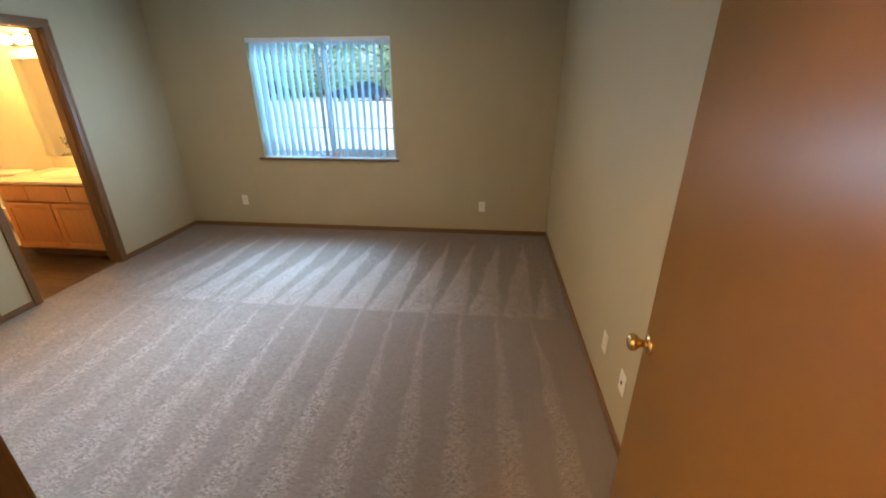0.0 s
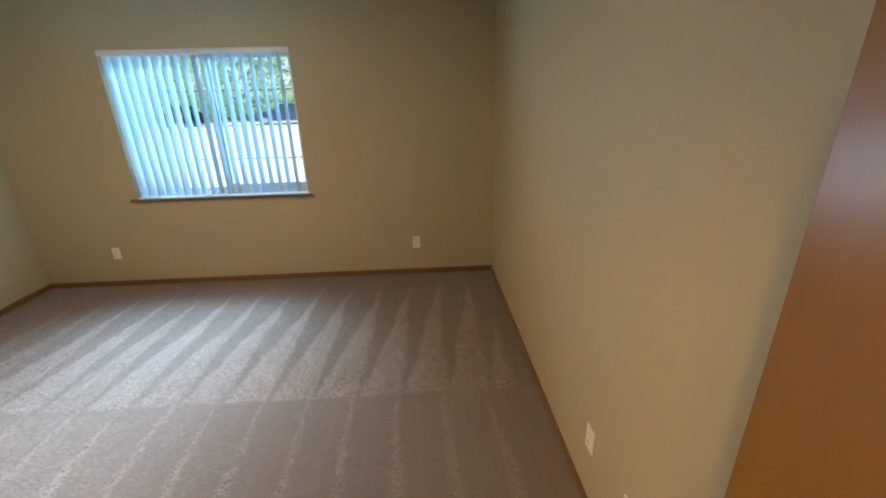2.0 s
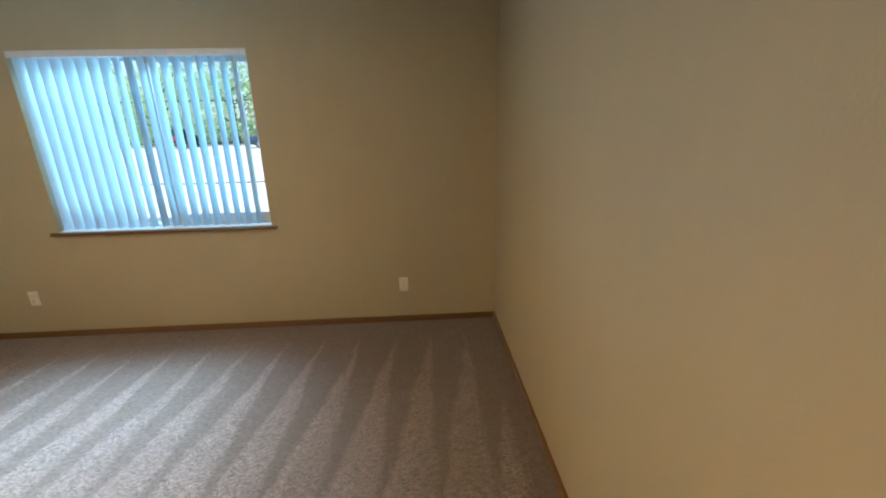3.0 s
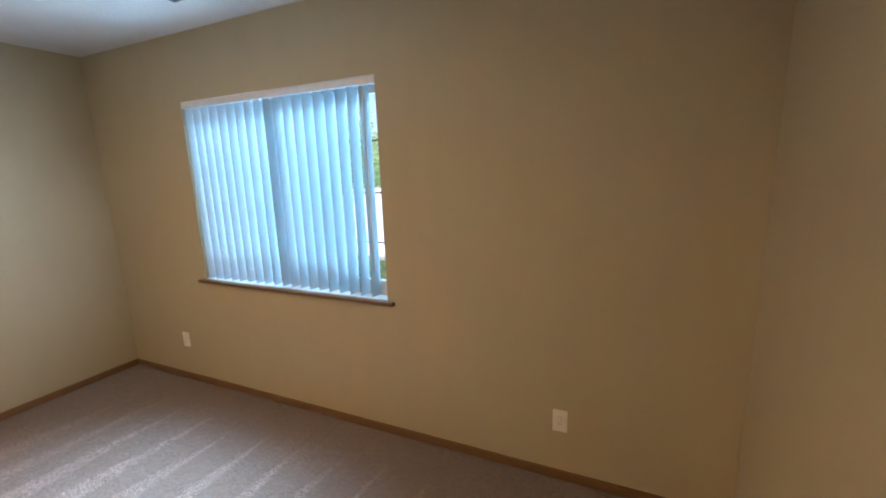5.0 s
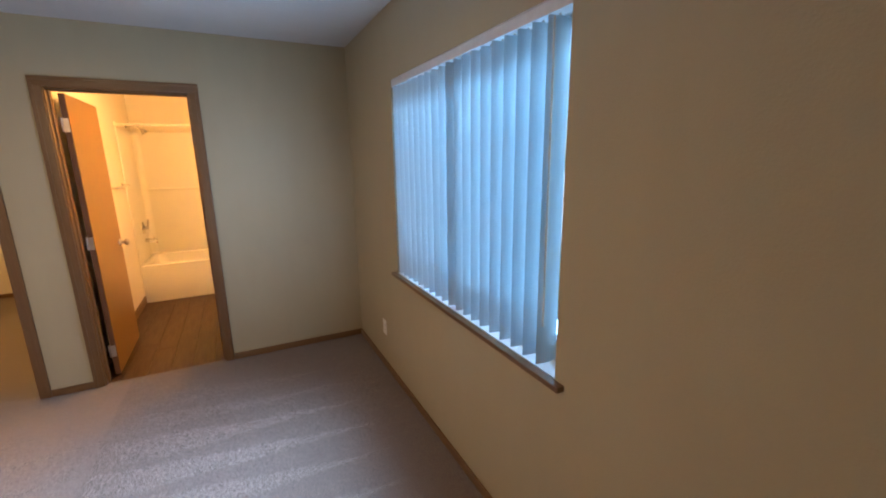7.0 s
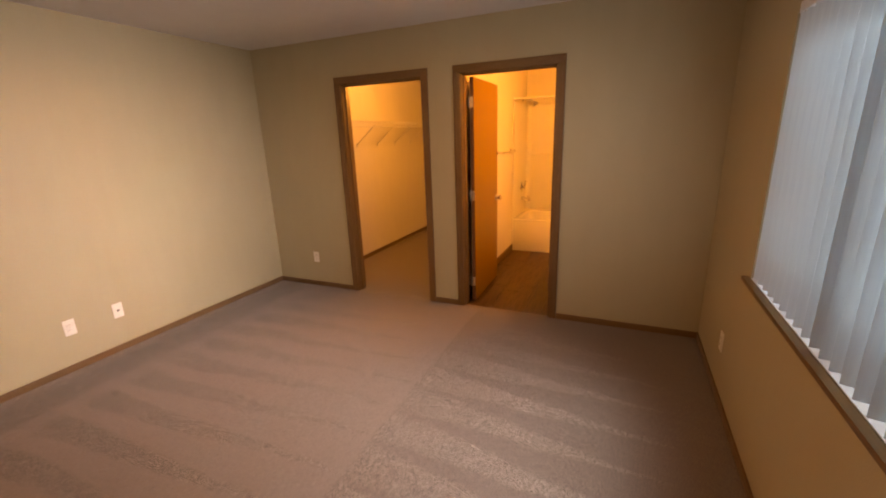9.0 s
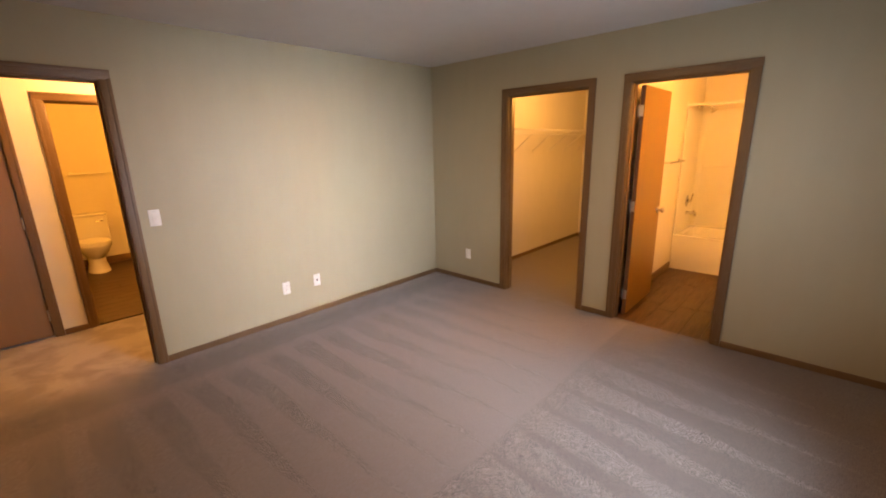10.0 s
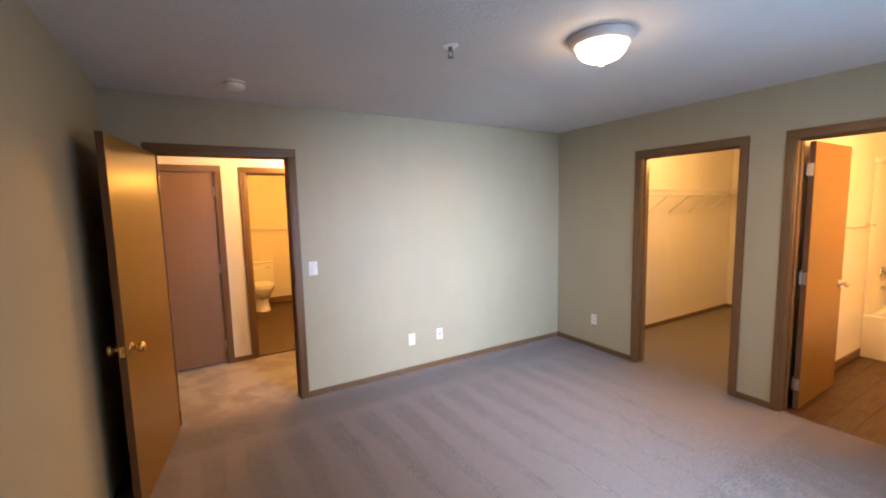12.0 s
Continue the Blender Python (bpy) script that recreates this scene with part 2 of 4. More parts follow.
mat_chrome = plain("chrome", (0.72, 0.72, 0.72), 0.12, 1.0)
mat_plastic = plain("white_plastic", (0.78, 0.77, 0.73), 0.35)
# near-black colour stands for the shade inside slots, jack, vent ring and duct
mat_slot = plain("dark_slot", (0.03, 0.03, 0.03), 0.6)
mat_white = plain("white_enamel", (0.80, 0.79, 0.76), 0.14, 0, 0.02, 4)
mat_surround = plain("white_acrylic", (0.76, 0.75, 0.71), 0.38, 0, 0.02, 4)
mat_counter = plain("cultured_marble", (0.66, 0.59, 0.48), 0.18, 0, 0.06, 7)
mat_vinyl = plain("white_vinyl_frame", (0.70, 0.74, 0.78), 0.35)
# dark grey puts the window bars' backlit look into the colour; sprinkler metal too
mat_grille = plain("backlit_bar_sprinkler_grey", (0.16, 0.18, 0.20), 0.5)
mat_vent = plain("dark_register_paint", (0.09, 0.10, 0.115), 0.6)
mat_pan = plain("painted_lamp_pan", (0.60, 0.56, 0.52), 0.35)
mat_wire = plain("white_coated_wire", (0.74, 0.72, 0.68), 0.35)
mat_nickel = plain("brushed_nickel", (0.60, 0.57, 0.53), 0.32, 1.0)


def vane_material():
    m, nt, p = start("blind_vane_vinyl", 0.5, 0, 0.3)
    n = noise_of(nt, place_of(nt, (40, 40, 1.5), True), 3, 3)
    col = blend(nt, ramp(nt, n, 0.3, 0.7), (0.68, 0.73, 0.77), (0.74, 0.79, 0.82))
    nt.links.new(col, p.inputs["Base Color"])
    nt.links.new(bump(nt, n, 0.06, 0.002), p.inputs["Normal"])
    tr = nt.nodes.new("ShaderNodeBsdfTranslucent")
    nt.links.new(blend(nt, 1.0, col, (0.75, 0.95, 1.0), "MULTIPLY"), tr.inputs[0])
    mix = nt.nodes.new("ShaderNodeMixShader")
    mix.inputs[0].default_value = 0.35
    out = nt.nodes["Material Output"]
    nt.links.new(p.outputs[0], mix.inputs[1])
    nt.links.new(tr.outputs[0], mix.inputs[2])
    nt.links.new(mix.outputs[0], out.inputs[0])
    return m


def glass_material():
    m, nt, p = start("window_glass", 0.0)
    p.inputs["Transmission Weight"].default_value = 1.0
    p.inputs["IOR"].default_value = 1.1
    p.inputs["Base Color"].default_value = (0.93, 0.97, 0.97, 1)
    return m


def mirror_material():
    m, nt, p = start("mirror_silver", 0.02, 1.0)
    p.inputs["Base Color"].default_value = (0.86, 0.88, 0.86, 1)
    return m


mat_vane, mat_glass, mat_mirror = vane_material(), glass_material(), mirror_material()


# ---- mesh helpers ----
def box(bm, x0, x1, y0, y1, z0, z1, bevel=0.0, seg=2):
    made = bmesh.ops.create_cube(bm, size=1)["verts"]
    for v in made:
        v.co = Vector(((x0 + x1) / 2 + v.co.x * (x1 - x0), (y0 + y1) / 2 + v.co.y * (y1 - y0), (z0 + z1) / 2 + v.co.z * (z1 - z0)))
    if bevel:
        edges = list({e for v in made for e in v.link_edges})
        bmesh.ops.bevel(bm, geom=edges, offset=bevel, segments=seg, affect="EDGES", profile=0.6)
    return bm


def rod(bm, a, b, r, seg=12, r2=None):
    a, b = Vector(a), Vector(b)
    d = b - a
    m = Matrix.Translation((a + b) / 2) @ d.to_track_quat("Z", "Y").to_matrix().to_4x4()
    bmesh.ops.create_cone(bm, cap_ends=True, segments=seg, radius1=r, radius2=r if r2 is None else r2, depth=d.length, matrix=m)
    return bm


def lathe(bm, profile, m=None, seg=28):
    """Turns a profile of (radius, height) round z."""
    m = m or Matrix()
    rings = []
    for r, h in profile:
        if r < 1e-6:
            rings.append([bm.verts.new(m @ Vector((0, 0, h)))])
        else:
            rings.append([bm.verts.new(m @ Vector((r * math.cos(k * math.tau / seg), r * math.sin(k * math.tau / seg), h))) for k in range(seg)])
    for p, q in zip(rings, rings[1:]):
        for k in range(seg):
            j = (k + 1) % seg
            if len(p) == 1 and len(q) == 1:
                continue
            if len(p) == 1:
                bm.faces.new((p[0], q[j], q[k]))
            elif len(q) == 1:
                bm.faces.new((p[k], p[j], q[0]))
            else:
                bm.faces.new((p[k], p[j], q[j], q[k]))
    bmesh.ops.recalc_face_normals(bm, faces=bm.faces)
    return bm


def finish(name, bm, mats, smooth=None):
    me = bpy.data.meshes.new(name)
    bm.normal_update()
    bm.to_mesh(me)
    bm.free()
    for m in mats if isinstance(mats, (list, tuple)) else [mats]:
        me.materials.append(m)
    if smooth:
        me.shade_smooth()
        me.set_sharp_from_angle(angle=radians(smooth))
    return new(name, me)


def part(name, bm, material, parent, label="", smooth=35):
    ob = finish(name, bm, material, smooth)
    ob.parent = parent
    return tagged(ob, label)


def thing(name, label, category, m=None, group="", kind=""):
    ob = new(name)
    ob.empty_display_size = 0.1
    if m is not None:
        ob.matrix_basis = m
    return tagged(ob, label, category, group, kind)


def B(*a, **k):
    return box(bmesh.new(), *a, **k)


# ---- the large structure ----
H = 2.44
EAST, NORTH, WEST = 0.0, 4.152, -4.218
BATH_S, BATH_N, BATH_W, TUB_X = 2.19, 3.67, -7.00, -6.22
CLOSET_S, CLOSET_W = 0.45, -7.30
HALL_N, HALL_S = -0.12, -1.29


def wall(name, along, near, far, u0, u1, openings, mat_near, mat_far, label, z0=-0.12, z1=H):
    """A wall with real openings. along 'x': its faces lie at y = near and y = far; 'y': at x = near and x = far."""
    us = sorted({u0, u1, *(o[0] for o in openings), *(o[1] for o in openings)})
    zs = sorted({z0, z1, *(o[2] for o in openings), *(o[3] for o in openings)})

    def solid(i, j):
        if not (0 <= i < len(us) - 1 and 0 <= j < len(zs) - 1):
            return False
        u, z = (us[i] + us[i + 1]) / 2, (zs[j] + zs[j + 1]) / 2
        return not any(o[0] < u < o[1] and o[2] < z < o[3] for o in openings)

    bm = bmesh.new()

    def at(u, d, z):
        return bm.verts.new((u, d, z) if along == "x" else (d, u, z))

    for i in range(len(us) - 1):
        for j in range(len(zs) - 1):
            if not solid(i, j):
                continue
            a, b, c, d = us[i], us[i + 1], zs[j], zs[j + 1]
            bm.faces.new([at(*q) for q in ((a, near, c), (b, near, c), (b, near, d), (a, near, d))]).material_index = 0
            bm.faces.new([at(*q) for q in ((a, far, c), (b, far, c), (b, far, d), (a, far, d))]).material_index = 1
            if not solid(i - 1, j):
                bm.faces.new([at(*q) for q in ((a, near, c), (a, far, c), (a, far, d), (a, near, d))])
            if not solid(i + 1, j):
                bm.faces.new([at(*q) for q in ((b, near, c), (b, far, c), (b, far, d), (b, near, d))])
            if not solid(i, j - 1):
                bm.faces.new([at(*q) for q in ((a, near, c), (b, near, c), (b, far, c), (a, far, c))])
            if not solid(i, j + 1):
                bm.faces.new([at(*q) for q in ((a, near, d), (b, near, d), (b, far, d), (a, far, d))])
    bmesh.ops.remove_doubles(bm, verts=bm.verts, dist=1e-5)
    bmesh.ops.recalc_face_normals(bm, faces=bm.faces)
    return tagged(finish(name, bm, [mat_near, mat_far]), label, "wall", kind="structure")


# openings: (from, to, bottom, top)
ENTRY = (-1.176, -0.262, -0.12, 2.050)
CLOSET = (1.050, 1.912, -0.12, 2.052)
BATH = (2.246, 3.044, -0.12, 2.050)
HALL_DOOR = (-0.685, 0.115, -0.12, 2.028)
HALL_BATH = (-1.750, -0.952, -0.12, 2.022)
WINDOW = (-3.186, -1.679, 0.832, 2.031)

wall("wall_north", "x", NORTH, NORTH + 0.17, -7.6, 0.14, [WINDOW], mat_wall, mat_outer, "tan painted drywall wall round the bedroom window")
wall("wall_east", "y", EAST, EAST + 0.14, HALL_N, NORTH, [], mat_wall, mat_outer, "plain tan painted drywall bedroom wall")
wall("wall_south", "x", 0.0, HALL_N, WEST - 0.12, 0.30, [ENTRY], mat_wall, mat_cream, "tan painted drywall wall with the bedroom doorway")
wall("wall_west", "y", WEST, WEST - 0.12, 0.0, NORTH, [CLOSET, BATH], mat_wall, mat_cream, "tan painted drywall wall with closet and bathroom doorways")
wall("wall_closet_south", "x", CLOSET_S, CLOSET_S - 0.12, CLOSET_W, WEST - 0.12, [], mat_cream, mat_cream, "cream painted closet wall")
wall("wall_closet_west", "y", CLOSET_W, CLOSET_W - 0.12, CLOSET_S - 0.12, 2.08, [], mat_cream, mat_cream, "cream painted closet end wall")
wall("wall_bathroom_south", "x", BATH_S, 2.08, BATH_W - 0.27, WEST - 0.12, [], mat_cream, mat_cream, "cream painted wall between closet and bathroom")
wall("wall_bathroom_west", "y", BATH_W, BATH_W - 0.12, BATH_S, BATH_N, [], mat_cream, mat_cream, "cream painted bathroom end wall")
wall("wall_bathroom_north", "x", BATH_N, BATH_N + 0.12, BATH_W - 0.12, WEST - 0.12, [], mat_cream, mat_cream, "cream painted bathroom wall behind the vanity")
wall("wall_hall_south", "x", HALL_S, HALL_S - 0.12, -3.2, 0.42, [HALL_DOOR, HALL_BATH], mat_cream, mat_cream, "cream painted hall wall with two doorways")
wall("wall_hall_east", "y", 0.30, 0.42, HALL_S, 0.0, [], mat_cream, mat_cream, "cream painted hall end wall")
wall("wall_hall_west", "y", -3.2, -3.32, HALL_S - 0.12, HALL_N, [], mat_cream, mat_cream, "cream painted hall end wall")
wall("wall_hall_bathroom_back", "x", -4.06, -4.18, -2.75, -0.70, [], mat_cream, mat_cream, "cream painted back wall behind the toilet")
wall("wall_hall_bathroom_east", "y", -0.82, -0.70, -4.06, HALL_S - 0.12, [], mat_cream, mat_cream, "cream painted bathroom side wall")
wall("wall_hall_bathroom_west", "y", -2.63, -2.75, -4.06, HALL_S - 0.12, [], mat_cream, mat_cream, "cream painted bathroom side wall")
wall("wall_behind_hall_door", "x", -2.0, -2.1, -0.70, 0.5, [], mat_cream, mat_cream, "cream painted wall behind the closed hall door")

tagged(finish("ceiling", B(-7.6, 0.42, -4.18, NORTH + 0.17, H, H + 0.15), mat_ceiling), "white lightly textured drywall ceiling", "ceiling", kind="structure")
tagged(finish("roof_slab", B(-7.8, 0.9, -4.3, NORTH + 0.45, H + 0.152, H + 0.35), mat_outer), "plain roof over the rooms with short eaves", "roof", kind="structure")
tagged(finish("floor", B(-7.6, 0.42, -4.18, NORTH, -0.12, -0.02), mat_outer), "subfloor slab under carpet and planks", "floor", kind="structure")


def carpet():
    """One carpet over bedroom, hall and closet. In the bedroom the pile stands in short leaning rows, whose two sides
    are coloured apart.
    """
    verts, faces = [], []
    rng = np.random.RandomState(11)
    for x0, x1, y0, y1, step in ((WEST, EAST, 0.0, NORTH, 0.007), (-3.2, 0.30, HALL_S, HALL_N, 0.03), (ENTRY[0], ENTRY[1], HALL_N, 0.0, 0.015),
                                 (CLOSET_W, WEST - 0.12, CLOSET_S, 2.07, 0.05), (WEST - 0.12, WEST, CLOSET[0], CLOSET[1], 0.02), (WEST - 0.03, WEST, BATH[0], BATH[1], 0.015)):
        nx, ny = max(2, int((x1 - x0) / step)), max(2, int((y1 - y0) / (0.0028 if step < 0.02 else 0.009)))
        xs, ys = np.meshgrid(np.linspace(x0, x1, nx + 1), np.linspace(y0, y1, ny + 1))
        ys[1:-1] += rng.uniform(-0.0013, 0.0013, (ny - 1, nx + 1))
        xs[:, 1:-1] += rng.uniform(-0.48, 0.48, (ny + 1, nx - 1)) * step
        zs = np.where(np.arange(ny + 1)[:, None] % 2, -0.0010, -0.0018) + rng.uniform(-0.0003, 0.0003, (ny + 1, nx + 1))
        base = len(verts)
        verts += np.stack([xs, ys, zs], -1).reshape(-1, 3).tolist()
        k = (np.arange(ny)[:, None] * (nx + 1) + np.arange(nx)[None]).reshape(-1) + base
        faces += np.stack([k, k + 1, k + nx + 2, k + nx + 1], -1).tolist()
    me = bpy.data.meshes.new("floor_carpet")
    me.from_pydata(verts, [], faces)
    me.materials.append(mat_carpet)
    me.shade_smooth()
    return new("floor_carpet", me)


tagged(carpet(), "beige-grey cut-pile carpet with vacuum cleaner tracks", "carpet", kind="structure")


# ---- doorways ----
CW, CT = 0.054, 0.016


def doorway(name, along, opening, near, far, label, stop_at=0.5, both=True):
    """Jambs, stops and mitred casings round an opening whose wall faces lie at near and far."""
    u0, u1, z0, z1 = opening
    root = thing(name, label, "door frame", kind="structure")
    sgn = 1 if near > far else -1
    topm = mat_trim_x if along == "x" else mat_trim_y

    def put(pname, ua, ub, da, db, za, zb, m, bevel=0.004):
        d0, d1 = min(da, db), max(da, db)
        if along == "x":
            return part(pname, B(ua, ub, d0, d1, za, zb, bevel=bevel), m, root)
        return part(pname, B(d0, d1, ua, ub, za, zb, bevel=bevel), m, root)

    put("jamb", u0 - 0.002, u0 + 0.018, near, far, 0.0, z1, mat_trim, 0.002)
    put("jamb", u1 - 0.018, u1 + 0.002, near, far, 0.0, z1, mat_trim, 0.002)
    put("head_jamb", u0 + 0.018, u1 - 0.018, near, far, z1 - 0.018, z1 + 0.002, topm, 0.002)
    s = near + (far - near) * stop_at
    put("door_stop", u0 + 0.018, u0 + 0.029, s - 0.017, s + 0.017, 0.0, z1 - 0.018, mat_trim, 0.003)
    put("door_stop", u1 - 0.029, u1 - 0.018, s - 0.017, s + 0.017, 0.0, z1 - 0.018, mat_trim, 0.003)
    put("door_stop", u0 + 0.029, u1 - 0.029, s - 0.017, s + 0.017, z1 - 0.030, z1 - 0.018, topm, 0.003)
    for face, g in ((near, sgn), (far, -sgn)) if both else ((near, sgn),):
        for side, (ua, ub) in (("l", (u0 - CW + 0.004, u0 + 0.010)), ("r", (u1 - 0.010, u1 + CW - 0.004))):
            bm = bmesh.new()
            outer0 = (ua, ua + 0.022) if side == "l" else (ub - 0.022, ub)
            for lo, hi, t in ((ua, ub, CT * 0.7), (*outer0, CT)):
                d = sorted((face, face + g * t))
                args = (lo, hi, *d) if along == "x" else (*d, lo, hi)
                box(bm, *args, 0.0, z1 + 0.0, bevel=0.003)
            part("casing", bm, mat_trim, root)
        bm = bmesh.new()
        for lo, hi, t in ((z1 - 0.010, z1 + CW - 0.004, CT * 0.7 + 0.001), (z1 + CW - 0.026, z1 + CW - 0.004, CT + 0.001)):
            d = sorted((face, face + g * t))
            args = (u0 - CW + 0.003, u1 + CW - 0.003, *d) if along == "x" else (*d, u0 - CW + 0.003, u1 + CW - 0.003)
            box(bm, *args, lo, hi, bevel=0.003)
        part("head_casing", bm, topm, root)
    return root


door_1 = doorway("door_1", "x", ENTRY, 0.0, HALL_N, "stained wooden frame of the bedroom doorway", 0.55)
door_2 = doorway("door_2", "y", CLOSET, WEST, WEST - 0.12, "stained wooden frame of the open closet doorway")
door_3 = doorway("door_3", "y", BATH, WEST, WEST - 0.12, "stained wooden frame of the bathroom doorway", 0.45)
door_4 = doorway("door_4", "x", HALL_DOOR, HALL_S, HALL_S - 0.12, "stained wooden frame of the closed hall door", 0.6, both=False)
door_5 = doorway("door_5", "x", HALL_BATH, HALL_S, HALL_S - 0.12, "stained wooden frame of the hall bathroom doorway", 0.45, both=False)


for hz in (0.22, 1.02, 1.80):
    hb = B(HALL_BATH[1] - 0.0205, HALL_BATH[1] - 0.0175, HALL_S - 0.117, HALL_S - 0.082, hz - 0.044, hz + 0.044)
    rod(hb, (HALL_BATH[1] - 0.026, HALL_S - 0.122, hz - 0.045), (HALL_BATH[1] - 0.026, HALL_S - 0.122, hz + 0.045), 0.0065, 10)
    part("hinge", hb, mat_nickel, door_5, "satin metal hinge leaf")


def knob(root, x, z, side, material, label):
    """A round door knob on a rose, standing off the face at y = side."""
    g = 1 if side > 0 else -1
    m = Matrix.Translation((x, side, z)) @ pose(0, 0, 0, -90 * g, 0, 0)
    k = part("knob", lathe(bmesh.new(), [(0, 0.066), (0.012, 0.066), (0.022, 0.062), (0.0275, 0.054), (0.0285, 0.047), (0.025, 0.039), (0.016, 0.032),
                                         (0.0125, 0.026), (0.0125, 0.012), (0, 0.012)], m), material, root, label, 50)
    rose = part("rose", lathe(bmesh.new(), [(0, 0), (0.033, 0), (0.033, 0.004), (0.028, 0.010), (0.016, 0.013), (0.0125, 0.014), (0, 0.014)], m), material, root, "", 50)
    return k


def door_leaf(name, label, width, m, hinge_side, hinge_mat, knob_mat, knob_label, height=2.02, knob_z=0.905, veneer=None):
    """A flush slab. Local: hinge edge at x = 0, free edge at x = width, thickness along y from 0 to -0.035; knuckles at y = hinge_side."""
    root = thing(name, label, "door", m)
    part("slab", B(0.003, width, -0.035, 0.0, 0.012, height, bevel=0.0015, seg=1), veneer or mat_door, root)
    part("lock_edge", B(width - 0.0005, width + 0.0015, -0.0335, -0.0015, 0.014, height - 0.002), mat_door_edge, root, "darker solid-wood lock edge")
    part("hinge_edge", B(0.0015, 0.0035, -0.0335, -0.0015, 0.014, height - 0.002), mat_door_edge, root, "darker solid-wood hinge edge")
    part("latch_plate", B(width + 0.0012, width + 0.0032, -0.029, -0.006, knob_z - 0.029, knob_z + 0.029, bevel=0.0008, seg=1), knob_mat, root, "brass latch plate")
    part("latch_bolt", B(width + 0.003, width + 0.013, -0.023, -0.012, knob_z - 0.008, knob_z + 0.008, bevel=0.002), knob_mat, root)
    knob(root, width - 0.062, knob_z, 0.0005, knob_mat, knob_label)
    knob(root, width - 0.062, knob_z, -0.0355, knob_mat, knob_label)
    for z in (0.20, 1.02, 1.82):
        bm = bmesh.new()
        y = hinge_side
        rod(bm, (0.0, y, z - 0.045), (0.0, y, z + 0.045), 0.0065)
        rod(bm, (0.0, y, z + 0.045), (0.0, y, z + 0.052), 0.008, 10, 0.003)
        g = 1 if y > -0.01 else -1
        box(bm, 0.0, 0.0014, min(y, -0.031), max(y, -0.004), z - 0.044, z + 0.044)
        part("hinge", bm, hinge_mat, root, "satin metal hinge")
    return root


# bedroom leaf swings into the room and rests near the east wall
door_leaf("bedroom_door", "flush stained-wood bedroom door standing open with brass knobs", 0.903,
          pose(-0.286, 0.032, 0.0, 0, 0, 81.1), 0.006, mat_brass, mat_brass, "polished brass knob")
# bathroom leaf swings into the bathroom
door_leaf("bathroom_door", "flush orange-stained bathroom door standing open against the wall", 0.757,
          pose(WEST - 0.130, BATH[0] + 0.042, 0.0, 0, 0, 180.8), 0.006, mat_nickel, mat_nickel, "round satin knob")
# hall leaf is shut
door_leaf("hall_door", "flush reddish-brown hall door, closed", 0.758, pose(HALL_DOOR[0] + 0.021, HALL_S - 0.012, 0.0, 0, 0, 0), 0.006, mat_nickel, mat_brass, "polished brass knob", 2.006, veneer=mat_door_red)


# ---- baseboards ----
def baseboard(x0, x1, y0, y1, lengthwise, h=0.050):
    ob = finish("baseboard", B(x0, x1, y0, y1, 0.0, h, bevel=0.004), mat_trim_x if lengthwise == "x" else mat_trim_y, 35)
    tagged(ob, "narrow stained wooden baseboard along the wall", "baseboard", "baseboards", "structure")


bt = 0.012
e = CW - 0.003
baseboard(WEST + bt, EAST - bt, NORTH - bt, NORTH, "x")
baseboard(EAST - bt, EAST, 0.0, NORTH, "y")
baseboard(ENTRY[1] + e, EAST - bt, 0.0, bt, "x")
baseboard(WEST + bt, ENTRY[0] - e, 0.0, bt, "x")
baseboard(WEST, WEST + bt, 0.0, CLOSET[0] - e, "y")
baseboard(WEST, WEST + bt, CLOSET[1] + e, BATH[0] - e, "y")
baseboard(WEST, WEST + bt, BATH[1] + e, NORTH, "y")
baseboard(CLOSET_W + bt, WEST - 0.12, CLOSET_S, CLOSET_S + bt, "x")
baseboard(CLOSET_W, CLOSET_W + bt, CLOSET_S, 2.08, "y")
baseboard(CLOSET_W + bt, WEST - 0.12, 2.08 - bt, 2.08, "x")
baseboard(TUB_X + 0.004, WEST - 0.14, BATH_S, BATH_S + bt, "x", 0.085)
baseboard(HALL_BATH[1] + e, HALL_DOOR[0] - e, HALL_S, HALL_S + bt, "x")
baseboard(-3.2, HALL_BATH[0] - e, HALL_S, HALL_S + bt, "x")
baseboard(-3.2, ENTRY[0] - e, HALL_N - bt, HALL_N, "x")
baseboard(-2.63, -0.82, -4.06, -4.06 + bt, "x", 0.10)


